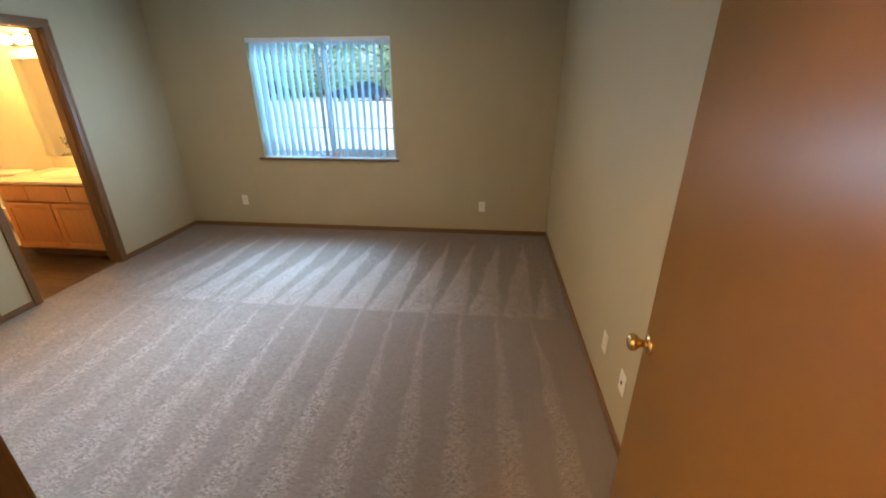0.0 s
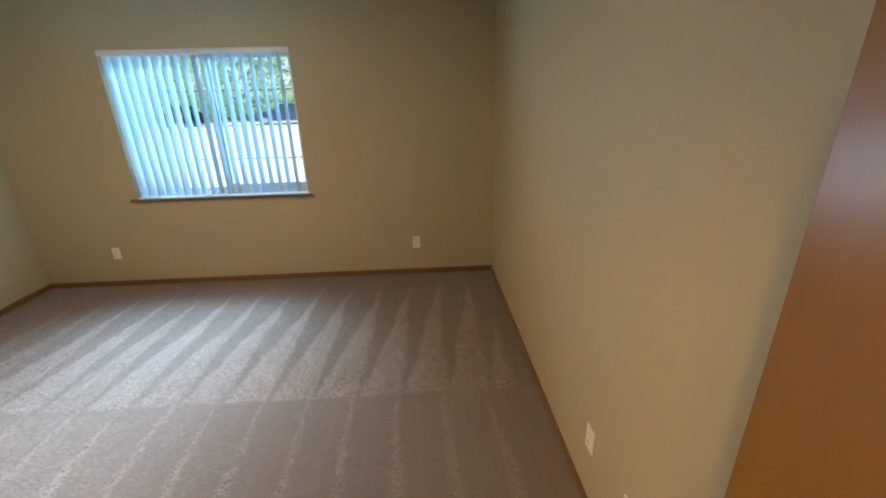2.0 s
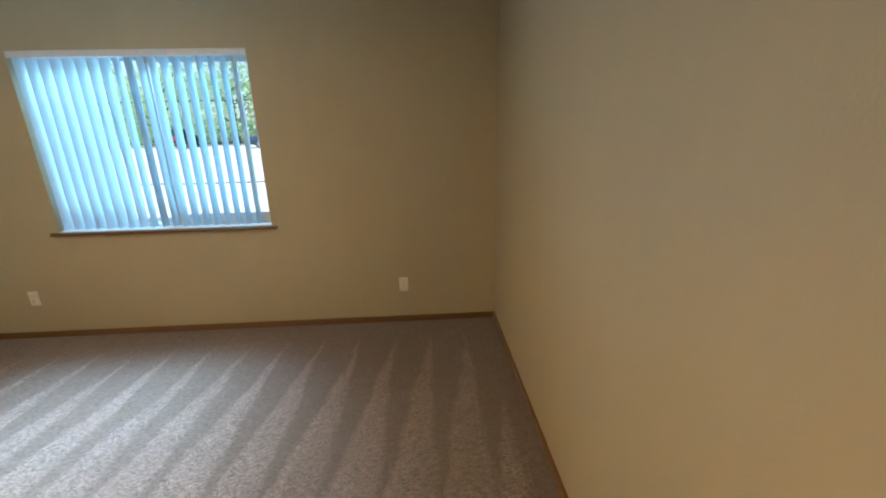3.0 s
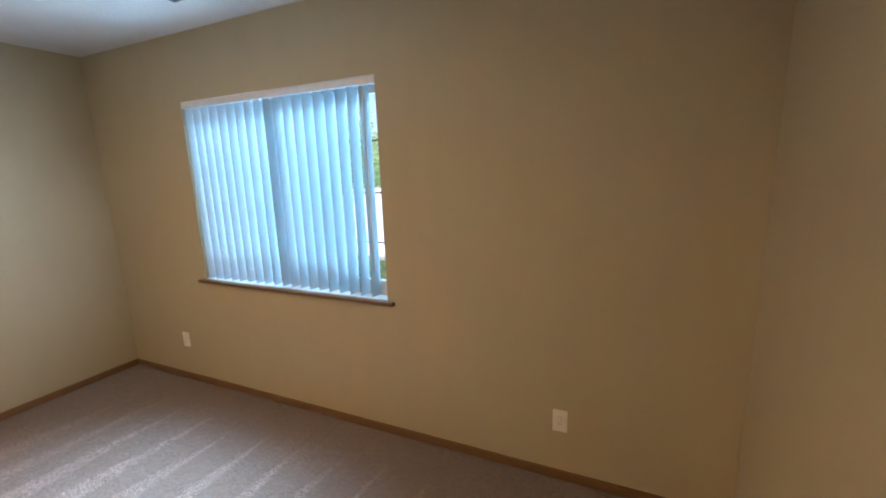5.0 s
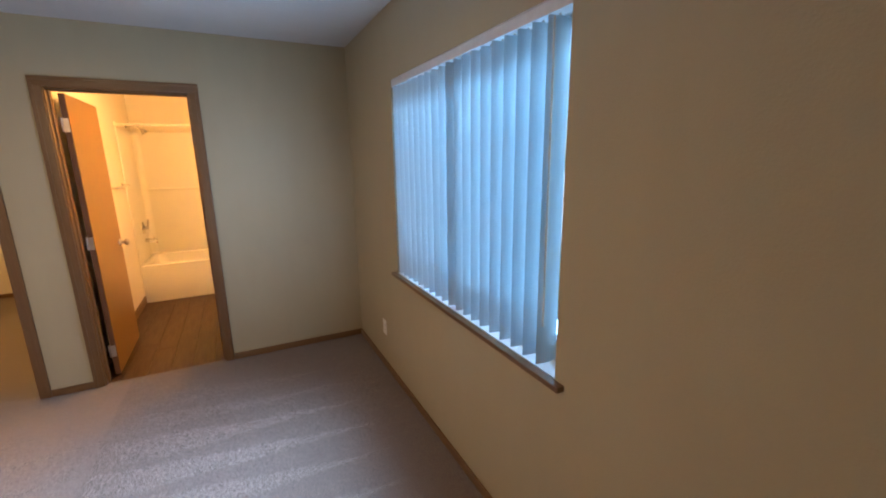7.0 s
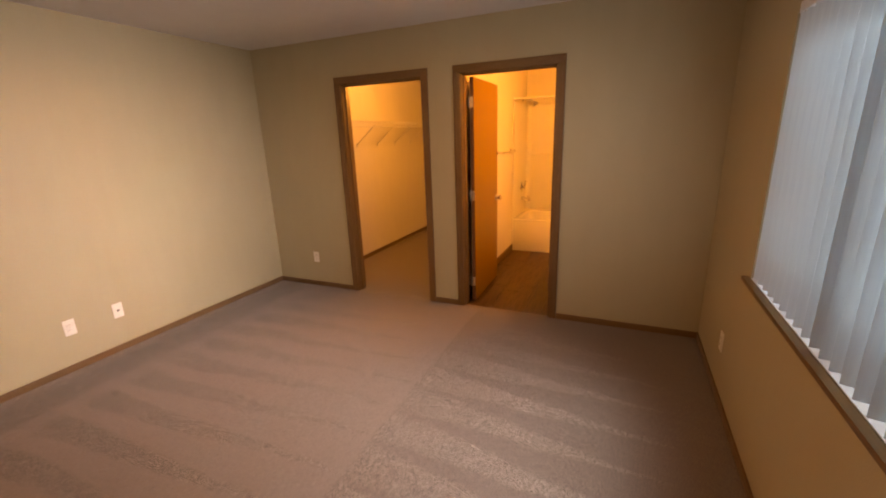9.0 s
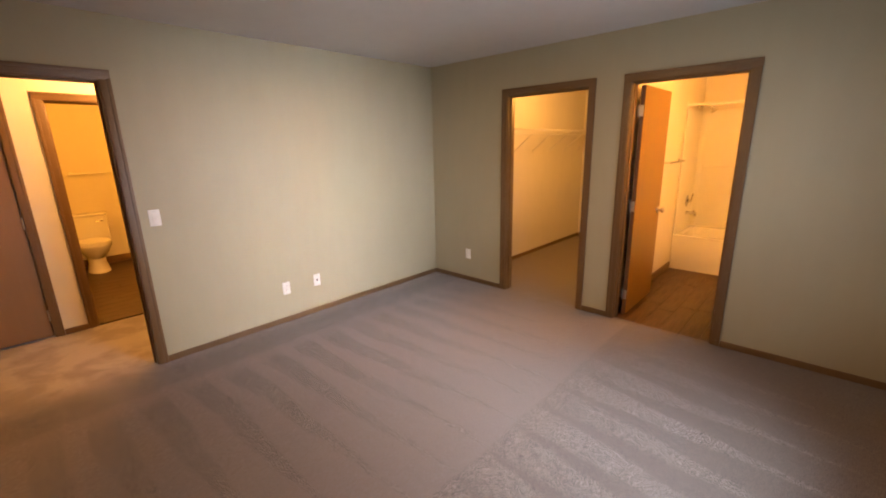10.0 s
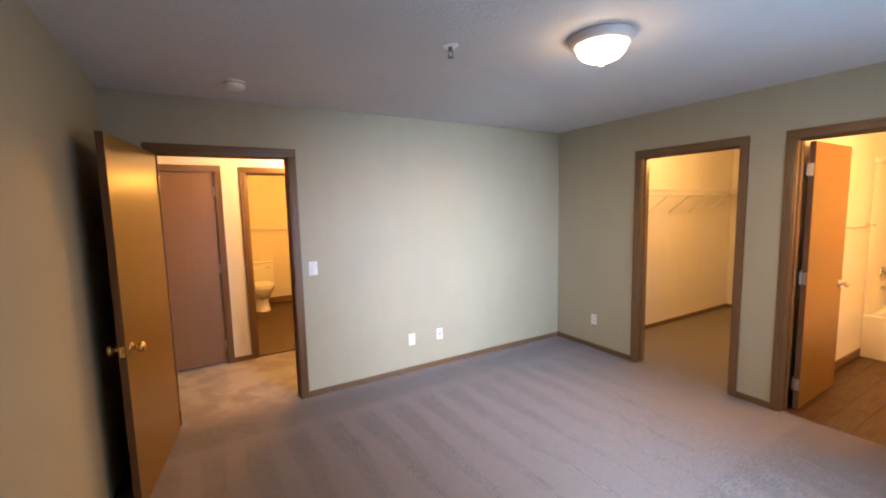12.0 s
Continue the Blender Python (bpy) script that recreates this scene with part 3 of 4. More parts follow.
# ---- window and blind ----
def window():
    u0, u1, z0, z1 = WINDOW
    root = thing("window_1", "white vinyl sliding window with thin grille bars", "window", kind="structure")
    ya, yb = NORTH + 0.085, NORTH + 0.155
    side, foot, head = 0.016, 0.024, 0.030
    bm = bmesh.new()
    for a in ((u0, u1, ya, yb, z0, z0 + foot), (u0, u1, ya, yb, z1 - head, z1), (u0, u0 + side, ya, yb, z0 + foot, z1 - head), (u1 - side, u1, ya, yb, z0 + foot, z1 - head)):
        box(bm, *a, bevel=0.004)
    part("window_frame", bm, mat_vinyl, root)
    mid = (u0 + u1) / 2 + 0.028
    for a, b, y, sw, left, right in ((u0 + side, mid + 0.02, ya + 0.040, 0.030, 0.026, 0.040), (mid - 0.03, u1 - side, ya + 0.004, 0.052, 0.064, 0.022)):
        bm = bmesh.new()
        lo, hi = z0 + foot, z1 - head
        for q in ((a, b, y, y + 0.028, lo, lo + sw * 1.25), (a, b, y, y + 0.028, hi - sw * 0.8, hi), (a, a + left, y, y + 0.028, lo + sw * 1.25, hi - sw * 0.8), (b - right, b, y, y + 0.028, lo + sw * 1.25, hi - sw * 0.8)):
            box(bm, *q, bevel=0.003)
        sash = part("sash", bm, mat_vinyl, root)
        glass = part("pane", B(a + left, b - right, y + 0.012, y + 0.016, lo + sw * 1.25, hi - sw * 0.8), mat_glass, sash, "clear glass pane")
        glass.visible_shadow = False
        for f in (0.25, 0.5, 0.75):
            z = lo + (hi - lo) * f
            part("grille_bar", B(a + left, b - right, y + 0.017, y + 0.023, z - 0.004, z + 0.004), mat_grille, sash)
    part("window_sill", B(u0 - 0.050, u1 + 0.045, NORTH - 0.030, ya, z0 - 0.022, z0, bevel=0.005), mat_trim_x, root, "stained wooden window sill")
    part("sill_liner", B(u0 + 0.001, u1 - 0.001, NORTH + 0.002, ya, z0 + 0.0005, z0 + 0.004), mat_vinyl, root, "white sill liner")
    part("head_liner", B(u0 + 0.001, u1 - 0.001, NORTH + 0.002, ya, z1 - 0.004, z1 - 0.0005), mat_vinyl, root)
    return root


window()


def vertical_blind():
    u0, u1, z0, z1 = WINDOW
    y = NORTH + 0.042
    root = thing("vertical_blind", "white vertical vane blind, vanes turned half open", "blind")
    part("headrail", B(u0 + 0.006, u1 - 0.006, y - 0.026, y + 0.026, z1 - 0.036, z1 - 0.006, bevel=0.004), mat_vinyl, root, "white headrail")
    part("valance", B(u0 + 0.003, u1 - 0.003, y - 0.040, y - 0.034, z1 - 0.042, z1 - 0.005, bevel=0.002), mat_vinyl, root, "slim white valance")
    count = 19
    pitch = (u1 - u0 - 0.143) / (count - 1)
    rng = random.Random(4)
    for k in range(count):
        x = u0 + 0.045 + k * pitch
        turn = (-7 if k < 8 else 2 if k < 12 else -4) + rng.uniform(-3, 3)
        if k == count - 1:
            turn = -2
        bm = bmesh.new()
        w, n = 0.089, 6
        zb, zt = z0 + 0.012, z1 - 0.044
        cols = []
        for i in range(n + 1):
            s = (i / n - 0.5)
            cup = 0.007 * (1 - 4 * s * s)
            cols.append([bm.verts.new((cup + o, s * w, z)) for z in (zb, zt) for o in (0, 0.0008)])
        for p, q in zip(cols, cols[1:]):
            bm.faces.new((p[0], q[0], q[2], p[2]))
            bm.faces.new((p[1], p[3], q[3], q[1]))
            bm.faces.new((p[0], p[1], q[1], q[0]))
            bm.faces.new((p[2], q[2], q[3], p[3]))
        bm.faces.new((cols[0][0], cols[0][2], cols[0][3], cols[0][1]))
        bm.faces.new((cols[-1][0], cols[-1][1], cols[-1][3], cols[-1][2]))
        v = part("vane", bm, mat_vane, root, "", 60)
        v.matrix_basis = pose(x, y, 0, 0, 0, turn)
        c = part("clip", rod(bmesh.new(), (0, 0, zt - 0.004), (0, 0, zt + 0.012), 0.005, 8), mat_plastic, v)
    bm = rod(bmesh.new(), (u1 - 0.085, y - 0.031, z1 - 0.05), (u1 - 0.083, y - 0.031, z0 + 0.16), 0.004, 8)
    part("wand", bm, mat_plastic, root, "thin turning wand")
    return root


vertical_blind()


# ---- wall plates ----
def outlet(m, blank=False):
    """Duplex socket plate. Local: on the plane y = 0, facing +y, centred on the origin."""
    root = thing("wall_outlet", "white plastic socket plate low on the wall", "outlet", m, "wall outlets")
    part("plate", B(-0.035, 0.035, 0.0, 0.006, -0.0575, 0.0575, bevel=0.003), mat_plastic, root)
    if blank:
        part("jack", B(-0.008, 0.008, 0.005, 0.009, -0.008, 0.008, bevel=0.001), mat_slot, root, "small dark jack")
        zs = (-0.042, 0.042)
    else:
        for z in (-0.021, 0.021):
            s = part("socket", B(-0.017, 0.017, 0.005, 0.0085, z - 0.014, z + 0.014, bevel=0.004), mat_plastic, root)
            for x in (-0.0065, 0.0065):
                part("slot", B(x - 0.0012, x + 0.0012, 0.0075, 0.0089, z - 0.001, z + 0.008), mat_slot, s)
        zs = (0.0,)
    for z in zs:
        part("screw", rod(bmesh.new(), (0, 0.005, z), (0, 0.0075, z), 0.003, 8), mat_nickel, root)
    return root


def light_switch(m):
    root = thing("light_switch", "white plastic rocker switch beside the doorway", "switch", m)
    part("plate", B(-0.036, 0.036, 0.0, 0.006, -0.059, 0.059, bevel=0.003), mat_plastic, root)
    part("rocker", box(bmesh.new(), -0.0165, 0.0165, 0.005, 0.010, -0.033, 0.033, bevel=0.003), mat_plastic, root)
    for z in (-0.048, 0.048):
        part("screw", rod(bmesh.new(), (0, 0.005, z), (0, 0.0075, z), 0.003, 8), mat_nickel, root)


o = outlet(pose(-2.224, 0.0, 0.324))
for m in (pose(WEST, 0.538, 0.326, 0, 0, -90), pose(-3.518, NORTH, 0.327, 0, 0, 180), pose(-0.728, NORTH, 0.321, 0, 0, 180), pose(0, 1.695, 0.326, 0, 0, 90)):
    copy_thing(o, m)
o2 = outlet(pose(-2.538, 0.0, 0.325), True)
copy_thing(o2, pose(0, 1.372, 0.326, 0, 0, 90))
light_switch(pose(-1.318, 0.0, 1.115))


# ---- ceiling fixtures ----
mat_lamp_glass = glow("lit_frosted_glass", (1.0, 0.64, 0.27), 13.0)
mat_bulb = glow("lit_bulb_glass", (1.0, 0.72, 0.36), 14.0)


def ceiling_light(m, label):
    root = thing("ceiling_light", label, "ceiling light", m)
    part("base", lathe(bmesh.new(), [(0, 0), (0.152, 0), (0.158, -0.008), (0.156, -0.022), (0.137, -0.044), (0.128, -0.047), (0.123, -0.042), (0, -0.042)], None, 48), mat_pan, root, "pale metal pan", 40)
    part("bowl", lathe(bmesh.new(), [(0.124, -0.044), (0.121, -0.060), (0.110, -0.084), (0.090, -0.104), (0.060, -0.118), (0.020, -0.124), (0, -0.124)], None, 48), mat_lamp_glass, root, "glowing frosted glass bowl", 60).visible_shadow = False
    part("finial", lathe(bmesh.new(), [(0, -0.122), (0.016, -0.123), (0.015, -0.131), (0.007, -0.135), (0.010, -0.143), (0.005, -0.150), (0, -0.151)]), mat_nickel, root, "small metal finial", 50)
    return root


light = ceiling_light(pose(-2.31, 2.10, H), "lit flush ceiling light with a frosted glass bowl")
for p in ((-5.3, 1.45), (-1.5, -0.75)):
    copy_thing(light, pose(*p, H))


def smoke_detector():
    root = thing("smoke_detector", "round white plastic smoke detector on the ceiling", "smoke detector", pose(-0.775, 0.515, H))
    part("base", lathe(bmesh.new(), [(0, 0), (0.066, 0), (0.066, -0.010), (0, -0.010)], None, 36), mat_plastic, root)
    part("cover", lathe(bmesh.new(), [(0.063, -0.010), (0.062, -0.034), (0.054, -0.046), (0.030, -0.050), (0, -0.050)], None, 36), mat_plastic, root, "", 50)
    part("vent_ring", lathe(bmesh.new(), [(0.0615, -0.012), (0.0635, -0.014), (0.0635, -0.018), (0.0605, -0.020)], None, 36), mat_slot, root, "dark vent ring")
    part("button", lathe(bmesh.new(), [(0, -0.053), (0.008, -0.053), (0.010, -0.048)], Matrix.Translation((0.02, 0, 0)), 14), mat_plastic, root)


def sprinkler():
    root = thing("fire_sprinkler", "small dark metal pendent fire sprinkler with a white ring", "sprinkler", pose(-1.700, 1.655, H))
    part("escutcheon", lathe(bmesh.new(), [(0, 0), (0.041, 0), (0.039, -0.005), (0.020, -0.010), (0, -0.010)]), mat_plastic, root, "white escutcheon", 50)
    part("stem", rod(bmesh.new(), (0, 0, -0.008), (0, 0, -0.028), 0.011), mat_grille, root)
    for s in (-1, 1):
        bm = rod(bmesh.new(), (s * 0.010, 0, -0.026), (s * 0.015, 0, -0.042), 0.003, 8)
        rod(bm, (s * 0.015, 0, -0.042), (s * 0.003, 0, -0.060), 0.003, 8)
        part("frame_arm", bm, mat_grille, root)
    part("deflector", lathe(bmesh.new(), [(0, -0.060), (0.017, -0.060), (0.017, -0.062), (0, -0.062)]), mat_grille, root)


def ceiling_vent(x, y):
    root = thing("ceiling_vent", "small grey slotted air register in the ceiling", "vent", pose(x, y, H))
    bm = bmesh.new()
    for a in ((-0.070, 0.070, -0.055, -0.043), (-0.070, 0.070, 0.043, 0.055), (-0.070, -0.058, -0.043, 0.043), (0.058, 0.070, -0.043, 0.043)):
        box(bm, *a, -0.007, 0.0, bevel=0.002)
    part("frame", bm, mat_vent, root)
    # no real hole: a dark plate puts the duct's shade into colour
    part("duct", B(-0.058, 0.058, -0.043, 0.043, -0.002, -0.0005), mat_slot, root, "dark plate drawn as the duct opening's shade")
    for k in range(5):
        s = part("slat", B(-0.058, 0.058, -0.007, 0.007, -0.0008, 0.0008), mat_vent, root)
        s.matrix_basis = pose(0, -0.034 + k * 0.017, -0.008, -38, 0, 0)


smoke_detector()
sprinkler()
ceiling_vent(-2.590, 3.790)


# ---- bathroom ----
def bathtub():
    root = thing("bathtub", "white alcove bathtub with a plain apron", "bathtub")
    x0, x1, y0, y1, z = BATH_W + 0.004, TUB_X, BATH_S + 0.004, BATH_N - 0.004, 0.43
    part("apron", B(x1 - 0.03, x1, y0, y1, 0.0, z - 0.02, bevel=0.006), mat_white, root)
    bm = bmesh.new()
    rings = []
    for inset, h in ((0.0, z - 0.03), (0.0, z - 0.006), (0.006, z), (0.065, z), (0.085, z - 0.012), (0.12, 0.18), (0.17, 0.11), (0.22, 0.095)):
        ring = []
        rad = 0.01 + inset * 0.9
        for cx, cy, a0 in ((x1 - inset - rad, y1 - inset - rad, 0), (x0 + inset + rad, y1 - inset - rad, 90), (x0 + inset + rad, y0 + inset + rad, 180), (x1 - inset - rad, y0 + inset + rad, 270)):
            for k in range(7):
                a = radians(a0 + 15 * k)
                ring.append(bm.verts.new((cx + rad * math.cos(a), cy + rad * math.sin(a), h)))
        rings.append(ring)
    for p, q in zip(rings, rings[1:]):
        for k in range(len(p)):
            j = (k + 1) % len(p)
            bm.faces.new((p[k], p[j], q[j], q[k]))
    bm.faces.new(rings[-1])
    part("basin", bm, mat_white, root, "", 40)
    part("base_strip", B(x1 - 0.001, x1 + 0.005, y0, y1, 0.0, 0.012), mat_plastic, root, "caulk strip at the floor")


def shower_surround():
    root = thing("shower_surround", "white moulded shower wall panels above the tub", "shower wall")
    x0, z0, z1 = BATH_W, 0.425, 1.93
    for y, g in ((BATH_S, 1), (BATH_N, -1)):
        part("side_panel", B(x0 + 0.0115, TUB_X - 0.005, min(y, y + g * 0.012), max(y, y + g * 0.012), z0, z1, bevel=0.004), mat_surround, root)
        # rounded inside corner
        bm = bmesh.new()
        rad, arc = 0.07, 8
        cx, cy = x0 + 0.0125 + rad, y + g * (0.0125 + rad)
        rows = [[bm.verts.new((cx - rad * math.cos(k * math.pi / 2 / arc), cy - g * rad * math.sin(k * math.pi / 2 / arc), z)) for k in range(arc + 1)] for z in (z0, z1 - 0.004)]
        back = [bm.verts.new((x0 + 0.0115, y + g * 0.0115, z)) for z in (z0, z1 - 0.004)]
        for k in range(arc):
            bm.faces.new((rows[0][k], rows[0][k + 1], rows[1][k + 1], rows[1][k]))
            bm.faces.new((rows[1][k], rows[1][k + 1], back[1]))
        bmesh.ops.recalc_face_normals(bm, faces=bm.faces)
        part("corner_cove", bm, mat_surround, root, "", 60)
    part("back_panel", B(x0, x0 + 0.012, BATH_S, BATH_N, z0, z1, bevel=0.004), mat_surround, root)
    part("shelf_ledge", B(x0 + 0.010, x0 + 0.040, BATH_S + 0.075, BATH_N - 0.075, 1.225, 1.25, bevel=0.010, seg=3), mat_surround, root, "moulded ledge")


def tub_fittings():
    x = -6.70
    w = BATH_S + 0.012
    root = thing("tub_faucet", "chrome tub spout and single-lever valve", "faucet")
    m = Matrix.Translation((x, w, 0.80)) @ pose(0, 0, 0, -90)
    part("valve_plate", lathe(bmesh.new(), [(0, 0), (0.078, 0), (0.076, 0.006), (0.045, 0.012), (0.03, 0.02), (0, 0.02)], m), mat_chrome, root, "", 50)
    part("lever", rod(rod(bmesh.new(), (x, w, 0.80), (x, w + 0.055, 0.80), 0.021), (x, w + 0.045, 0.80), (x, w + 0.060, 0.90), 0.009), mat_chrome, root)
    bm = rod(bmesh.new(), (x, w, 0.645), (x, w + 0.125, 0.640), 0.024, 16, 0.021)
    rod(bm, (x, w + 0.108, 0.642), (x, w + 0.112, 0.605), 0.017, 12)
    rod(bm, (x, w + 0.09, 0.655), (x, w + 0.09, 0.685), 0.006, 8)
    part("spout", bm, mat_chrome, root)
    s = thing("wall_shower", "chrome shower head on a bent arm", "shower")
    bm = rod(bmesh.new(), (x, w - 0.01, 1.98), (x, w + 0.09, 1.985), 0.0105)
    rod(bm, (x, w + 0.088, 1.987), (x, w + 0.150, 1.945), 0.0105)
    part("arm", bm, mat_chrome, s)
    d = Vector((0, 0.6, -0.8)).normalized()
    p0 = Vector((x, w + 0.145, 1.95))
    part("head", rod(rod(bmesh.new(), p0, p0 + d * 0.045, 0.014, 16, 0.036), p0 + d * 0.045, p0 + d * 0.058, 0.038, 18), mat_chrome, s)
    part("flange", lathe(bmesh.new(), [(0, 0), (0.03, 0), (0.022, 0.010), (0, 0.012)], Matrix.Translation((x, w, 1.98)) @ pose(0, 0, 0, -90)), mat_chrome, s)
    r = thing("shower_rod", "white shower curtain rod across the tub", "shower rod")
    part("rod", rod(bmesh.new(), (TUB_X - 0.02, BATH_S, 1.965), (TUB_X - 0.02, BATH_N, 1.965), 0.0135, 16), mat_plastic, r)
    for y, g in ((BATH_S, -90), (BATH_N, 90)):
        part("flange", lathe(bmesh.new(), [(0, 0), (0.034, 0), (0.030, 0.012), (0.016, 0.022), (0, 0.022)], Matrix.Translation((TUB_X - 0.02, y, 1.965)) @ pose(0, 0, 0, g)), mat_plastic, r)


def towel_bar(m, length, material, label):
    """Local: on the plane y = 0, facing +y, centred."""
    root = thing("towel_bar", label, "towel bar", m)
    part("bar", rod(bmesh.new(), (-length / 2, 0.062, 0), (length / 2, 0.062, 0), 0.009, 12), material, root)
    for x in (-length / 2, length / 2):
        bm = rod(bmesh.new(), (x, 0, 0), (x, 0.010, 0), 0.026, 18, 0.022)
        rod(bm, (x, 0.008, 0), (x, 0.070, 0), 0.011, 12)
        part("post", bm, material, root)
    return root


def toilet(m, label):
    """Local: back of the tank at y = 0, the bowl towards +y."""
    root = thing("toilet", label, "toilet", m)

    def oval(bm, rows, seg=28):
        rings = [[bm.verts.new((rx * math.cos(k * math.tau / seg), cy + ry * math.sin(k * math.tau / seg), z)) for k in range(seg)] for rx, ry, cy, z in rows]
        for p, q in zip(rings, rings[1:]):
            for k in range(seg):
                j = (k + 1) % seg
                bm.faces.new((p[k], p[j], q[j], q[k]))
        bm.faces.new(rings[0][::-1])
        bm.faces.new(rings[-1])
        return bm

    part("pedestal", oval(bmesh.new(), [(0.125, 0.255, 0.36, 0.0), (0.118, 0.245, 0.36, 0.02), (0.098, 0.20, 0.34, 0.12), (0.105, 0.20, 0.35, 0.20)]), mat_white, root, "", 50)
    part("bowl", oval(bmesh.new(), [(0.105, 0.20, 0.35, 0.19), (0.145, 0.225, 0.40, 0.27), (0.178, 0.245, 0.44, 0.34), (0.185, 0.250, 0.445, 0.385), (0.178, 0.243, 0.445, 0.392)]), mat_white, root, "", 50)
    part("seat", oval(bmesh.new(), [(0.180, 0.238, 0.450, 0.393), (0.186, 0.244, 0.450, 0.399), (0.186, 0.244, 0.450, 0.408), (0.180, 0.238, 0.450, 0.412)]), mat_plastic, root, "", 40)
    part("seat_lid", oval(bmesh.new(), [(0.178, 0.236, 0.450, 0.413), (0.183, 0.241, 0.450, 0.420), (0.176, 0.232, 0.450, 0.434), (0.14, 0.19, 0.450, 0.438)]), mat_plastic, root, "", 40)
    part("tank", B(-0.225, 0.225, 0.015, 0.205, 0.375, 0.725, bevel=0.025, seg=4), mat_white, root, "", 50)
    part("tank_lid", B(-0.235, 0.235, 0.008, 0.215, 0.722, 0.758, bevel=0.012, seg=3), mat_white, root, "", 50)
    part("flush_lever", rod(rod(bmesh.new(), (-0.16, 0.20, 0.66), (-0.16, 0.225, 0.66), 0.012), (-0.16, 0.222, 0.66), (-0.085, 0.226, 0.650), 0.006), mat_chrome, root, "chrome flush lever")
    for x in (-0.07, 0.07):
        part("seat_hinge", B(x - 0.02, x + 0.02, 0.205, 0.235, 0.395, 0.425, bevel=0.006), mat_plastic, root)
    return root


VX0, VX1, VF, VZ = -5.295, WEST - 0.124, 3.070, 0.755


def vanity():
    root = thing("vanity_cabinet", "honey oak bathroom vanity cabinet with panelled doors", "cabinet")
    part("body", B(VX0, VX1, VF + 0.016, BATH_N, 0.095, VZ, bevel=0.002, seg=1), mat_oak, root)
    part("toe_kick", B(VX0 + 0.01, VX1, VF + 0.075, BATH_N - 0.02, 0.0, 0.095), mat_trim_x, root, "dark recessed toe kick")
    cuts = (VX0, VX0 + 0.295, VX0 + 0.735, VX1)
    for c0, c1 in zip(cuts, cuts[1:]):
        a = c0 + 0.006
        part("drawer_front", B(a, c1 - 0.006, VF - 0.018, VF + 0.0155, VZ - 0.165, VZ - 0.012, bevel=0.005), mat_oak, root)
    split = VX0 + 0.505
    for a, b in ((VX0 + 0.006, split - 0.007), (split + 0.007, VX1 - 0.006)):
        z0, z1 = 0.110, VZ - 0.180
        d = part("door", B(a + 0.05, b - 0.05, VF - 0.011, VF + 0.0155, z0 + 0.05, z1 - 0.05, bevel=0.003), mat_oak, root)
        for q in ((a, b, z0, z0 + 0.056), (a, b, z1 - 0.056, z1), (a, a + 0.056, z0 + 0.056, z1 - 0.056), (b - 0.056, b, z0 + 0.056, z1 - 0.056)):
            part("door_rail", B(q[0], q[1], VF - 0.020, VF + 0.0155, q[2], q[3], bevel=0.004), mat_oak, d)
    c = thing("vanity_countertop", "cream cultured-marble vanity top with moulded backsplash", "countertop")
    part("slab", B(VX0 - 0.012, VX1 + 0.002, VF - 0.028, BATH_N - 0.001, VZ + 0.001, VZ + 0.031, bevel=0.008, seg=3), mat_counter, c)
    part("backsplash", B(VX0 - 0.012, VX1 + 0.002, BATH_N - 0.022, BATH_N - 0.001, VZ + 0.029, VZ + 0.125, bevel=0.006), mat_counter, c)
    cx, cy = (VX0 + VX1) / 2, (VF + BATH_N) / 2 - 0.02
    rim = Matrix.Translation((cx, cy, VZ + 0.031)) @ Matrix.Diagonal((1.22, 0.92, 1, 1))
    part("basin_rim", lathe(bmesh.new(), [(0.20, 0.0), (0.205, 0.006), (0.196, 0.010), (0.186, 0.006), (0.15, 0.003), (0, 0.002)], rim, 36), mat_counter, c, "oval moulded basin", 50)
    f = thing("basin_faucet", "small chrome centre-set basin faucet", "faucet", pose(cx, BATH_N - 0.095, VZ + 0.031))
    part("base", B(-0.08, 0.08, -0.022, 0.022, 0.0, 0.018, bevel=0.006), mat_chrome, f)
    part("spout", rod(rod(bmesh.new(), (0, 0, 0.01), (0, -0.015, 0.085), 0.013), (0, -0.008, 0.08), (0, -0.115, 0.065), 0.011), mat_chrome, f)
    for x in (-0.055, 0.055):
        part("handle", lathe(bmesh.new(), [(0.016, 0.018), (0.013, 0.035), (0.022, 0.042), (0.020, 0.062), (0, 0.066)], Matrix.Translation((x, 0, 0)), 16), mat_chrome, f)
    g = thing("vanity_mirror", "frameless plate mirror above the vanity", "mirror")
    part("plate", B(VX0 - 0.062, VX1 - 0.01, BATH_N - 0.007, BATH_N - 0.001, VZ + 0.150, 1.845, bevel=0.0015, seg=1), mat_mirror, g)
    for x in (VX0 + 0.25, VX1 - 0.25):
        part("mirror_clip", B(x - 0.012, x + 0.012, BATH_N - 0.012, BATH_N - 0.001, VZ + 0.143, VZ + 0.160, bevel=0.002), mat_plastic, g)
    r = thing("vanity_light_bar", "chrome bar with a row of lit round bulbs", "wall light")
    part("bar", B(VX0 + 0.03, VX0 + 0.95, BATH_N - 0.045, BATH_N - 0.001, 1.945, 2.055, bevel=0.006), mat_chrome, r)
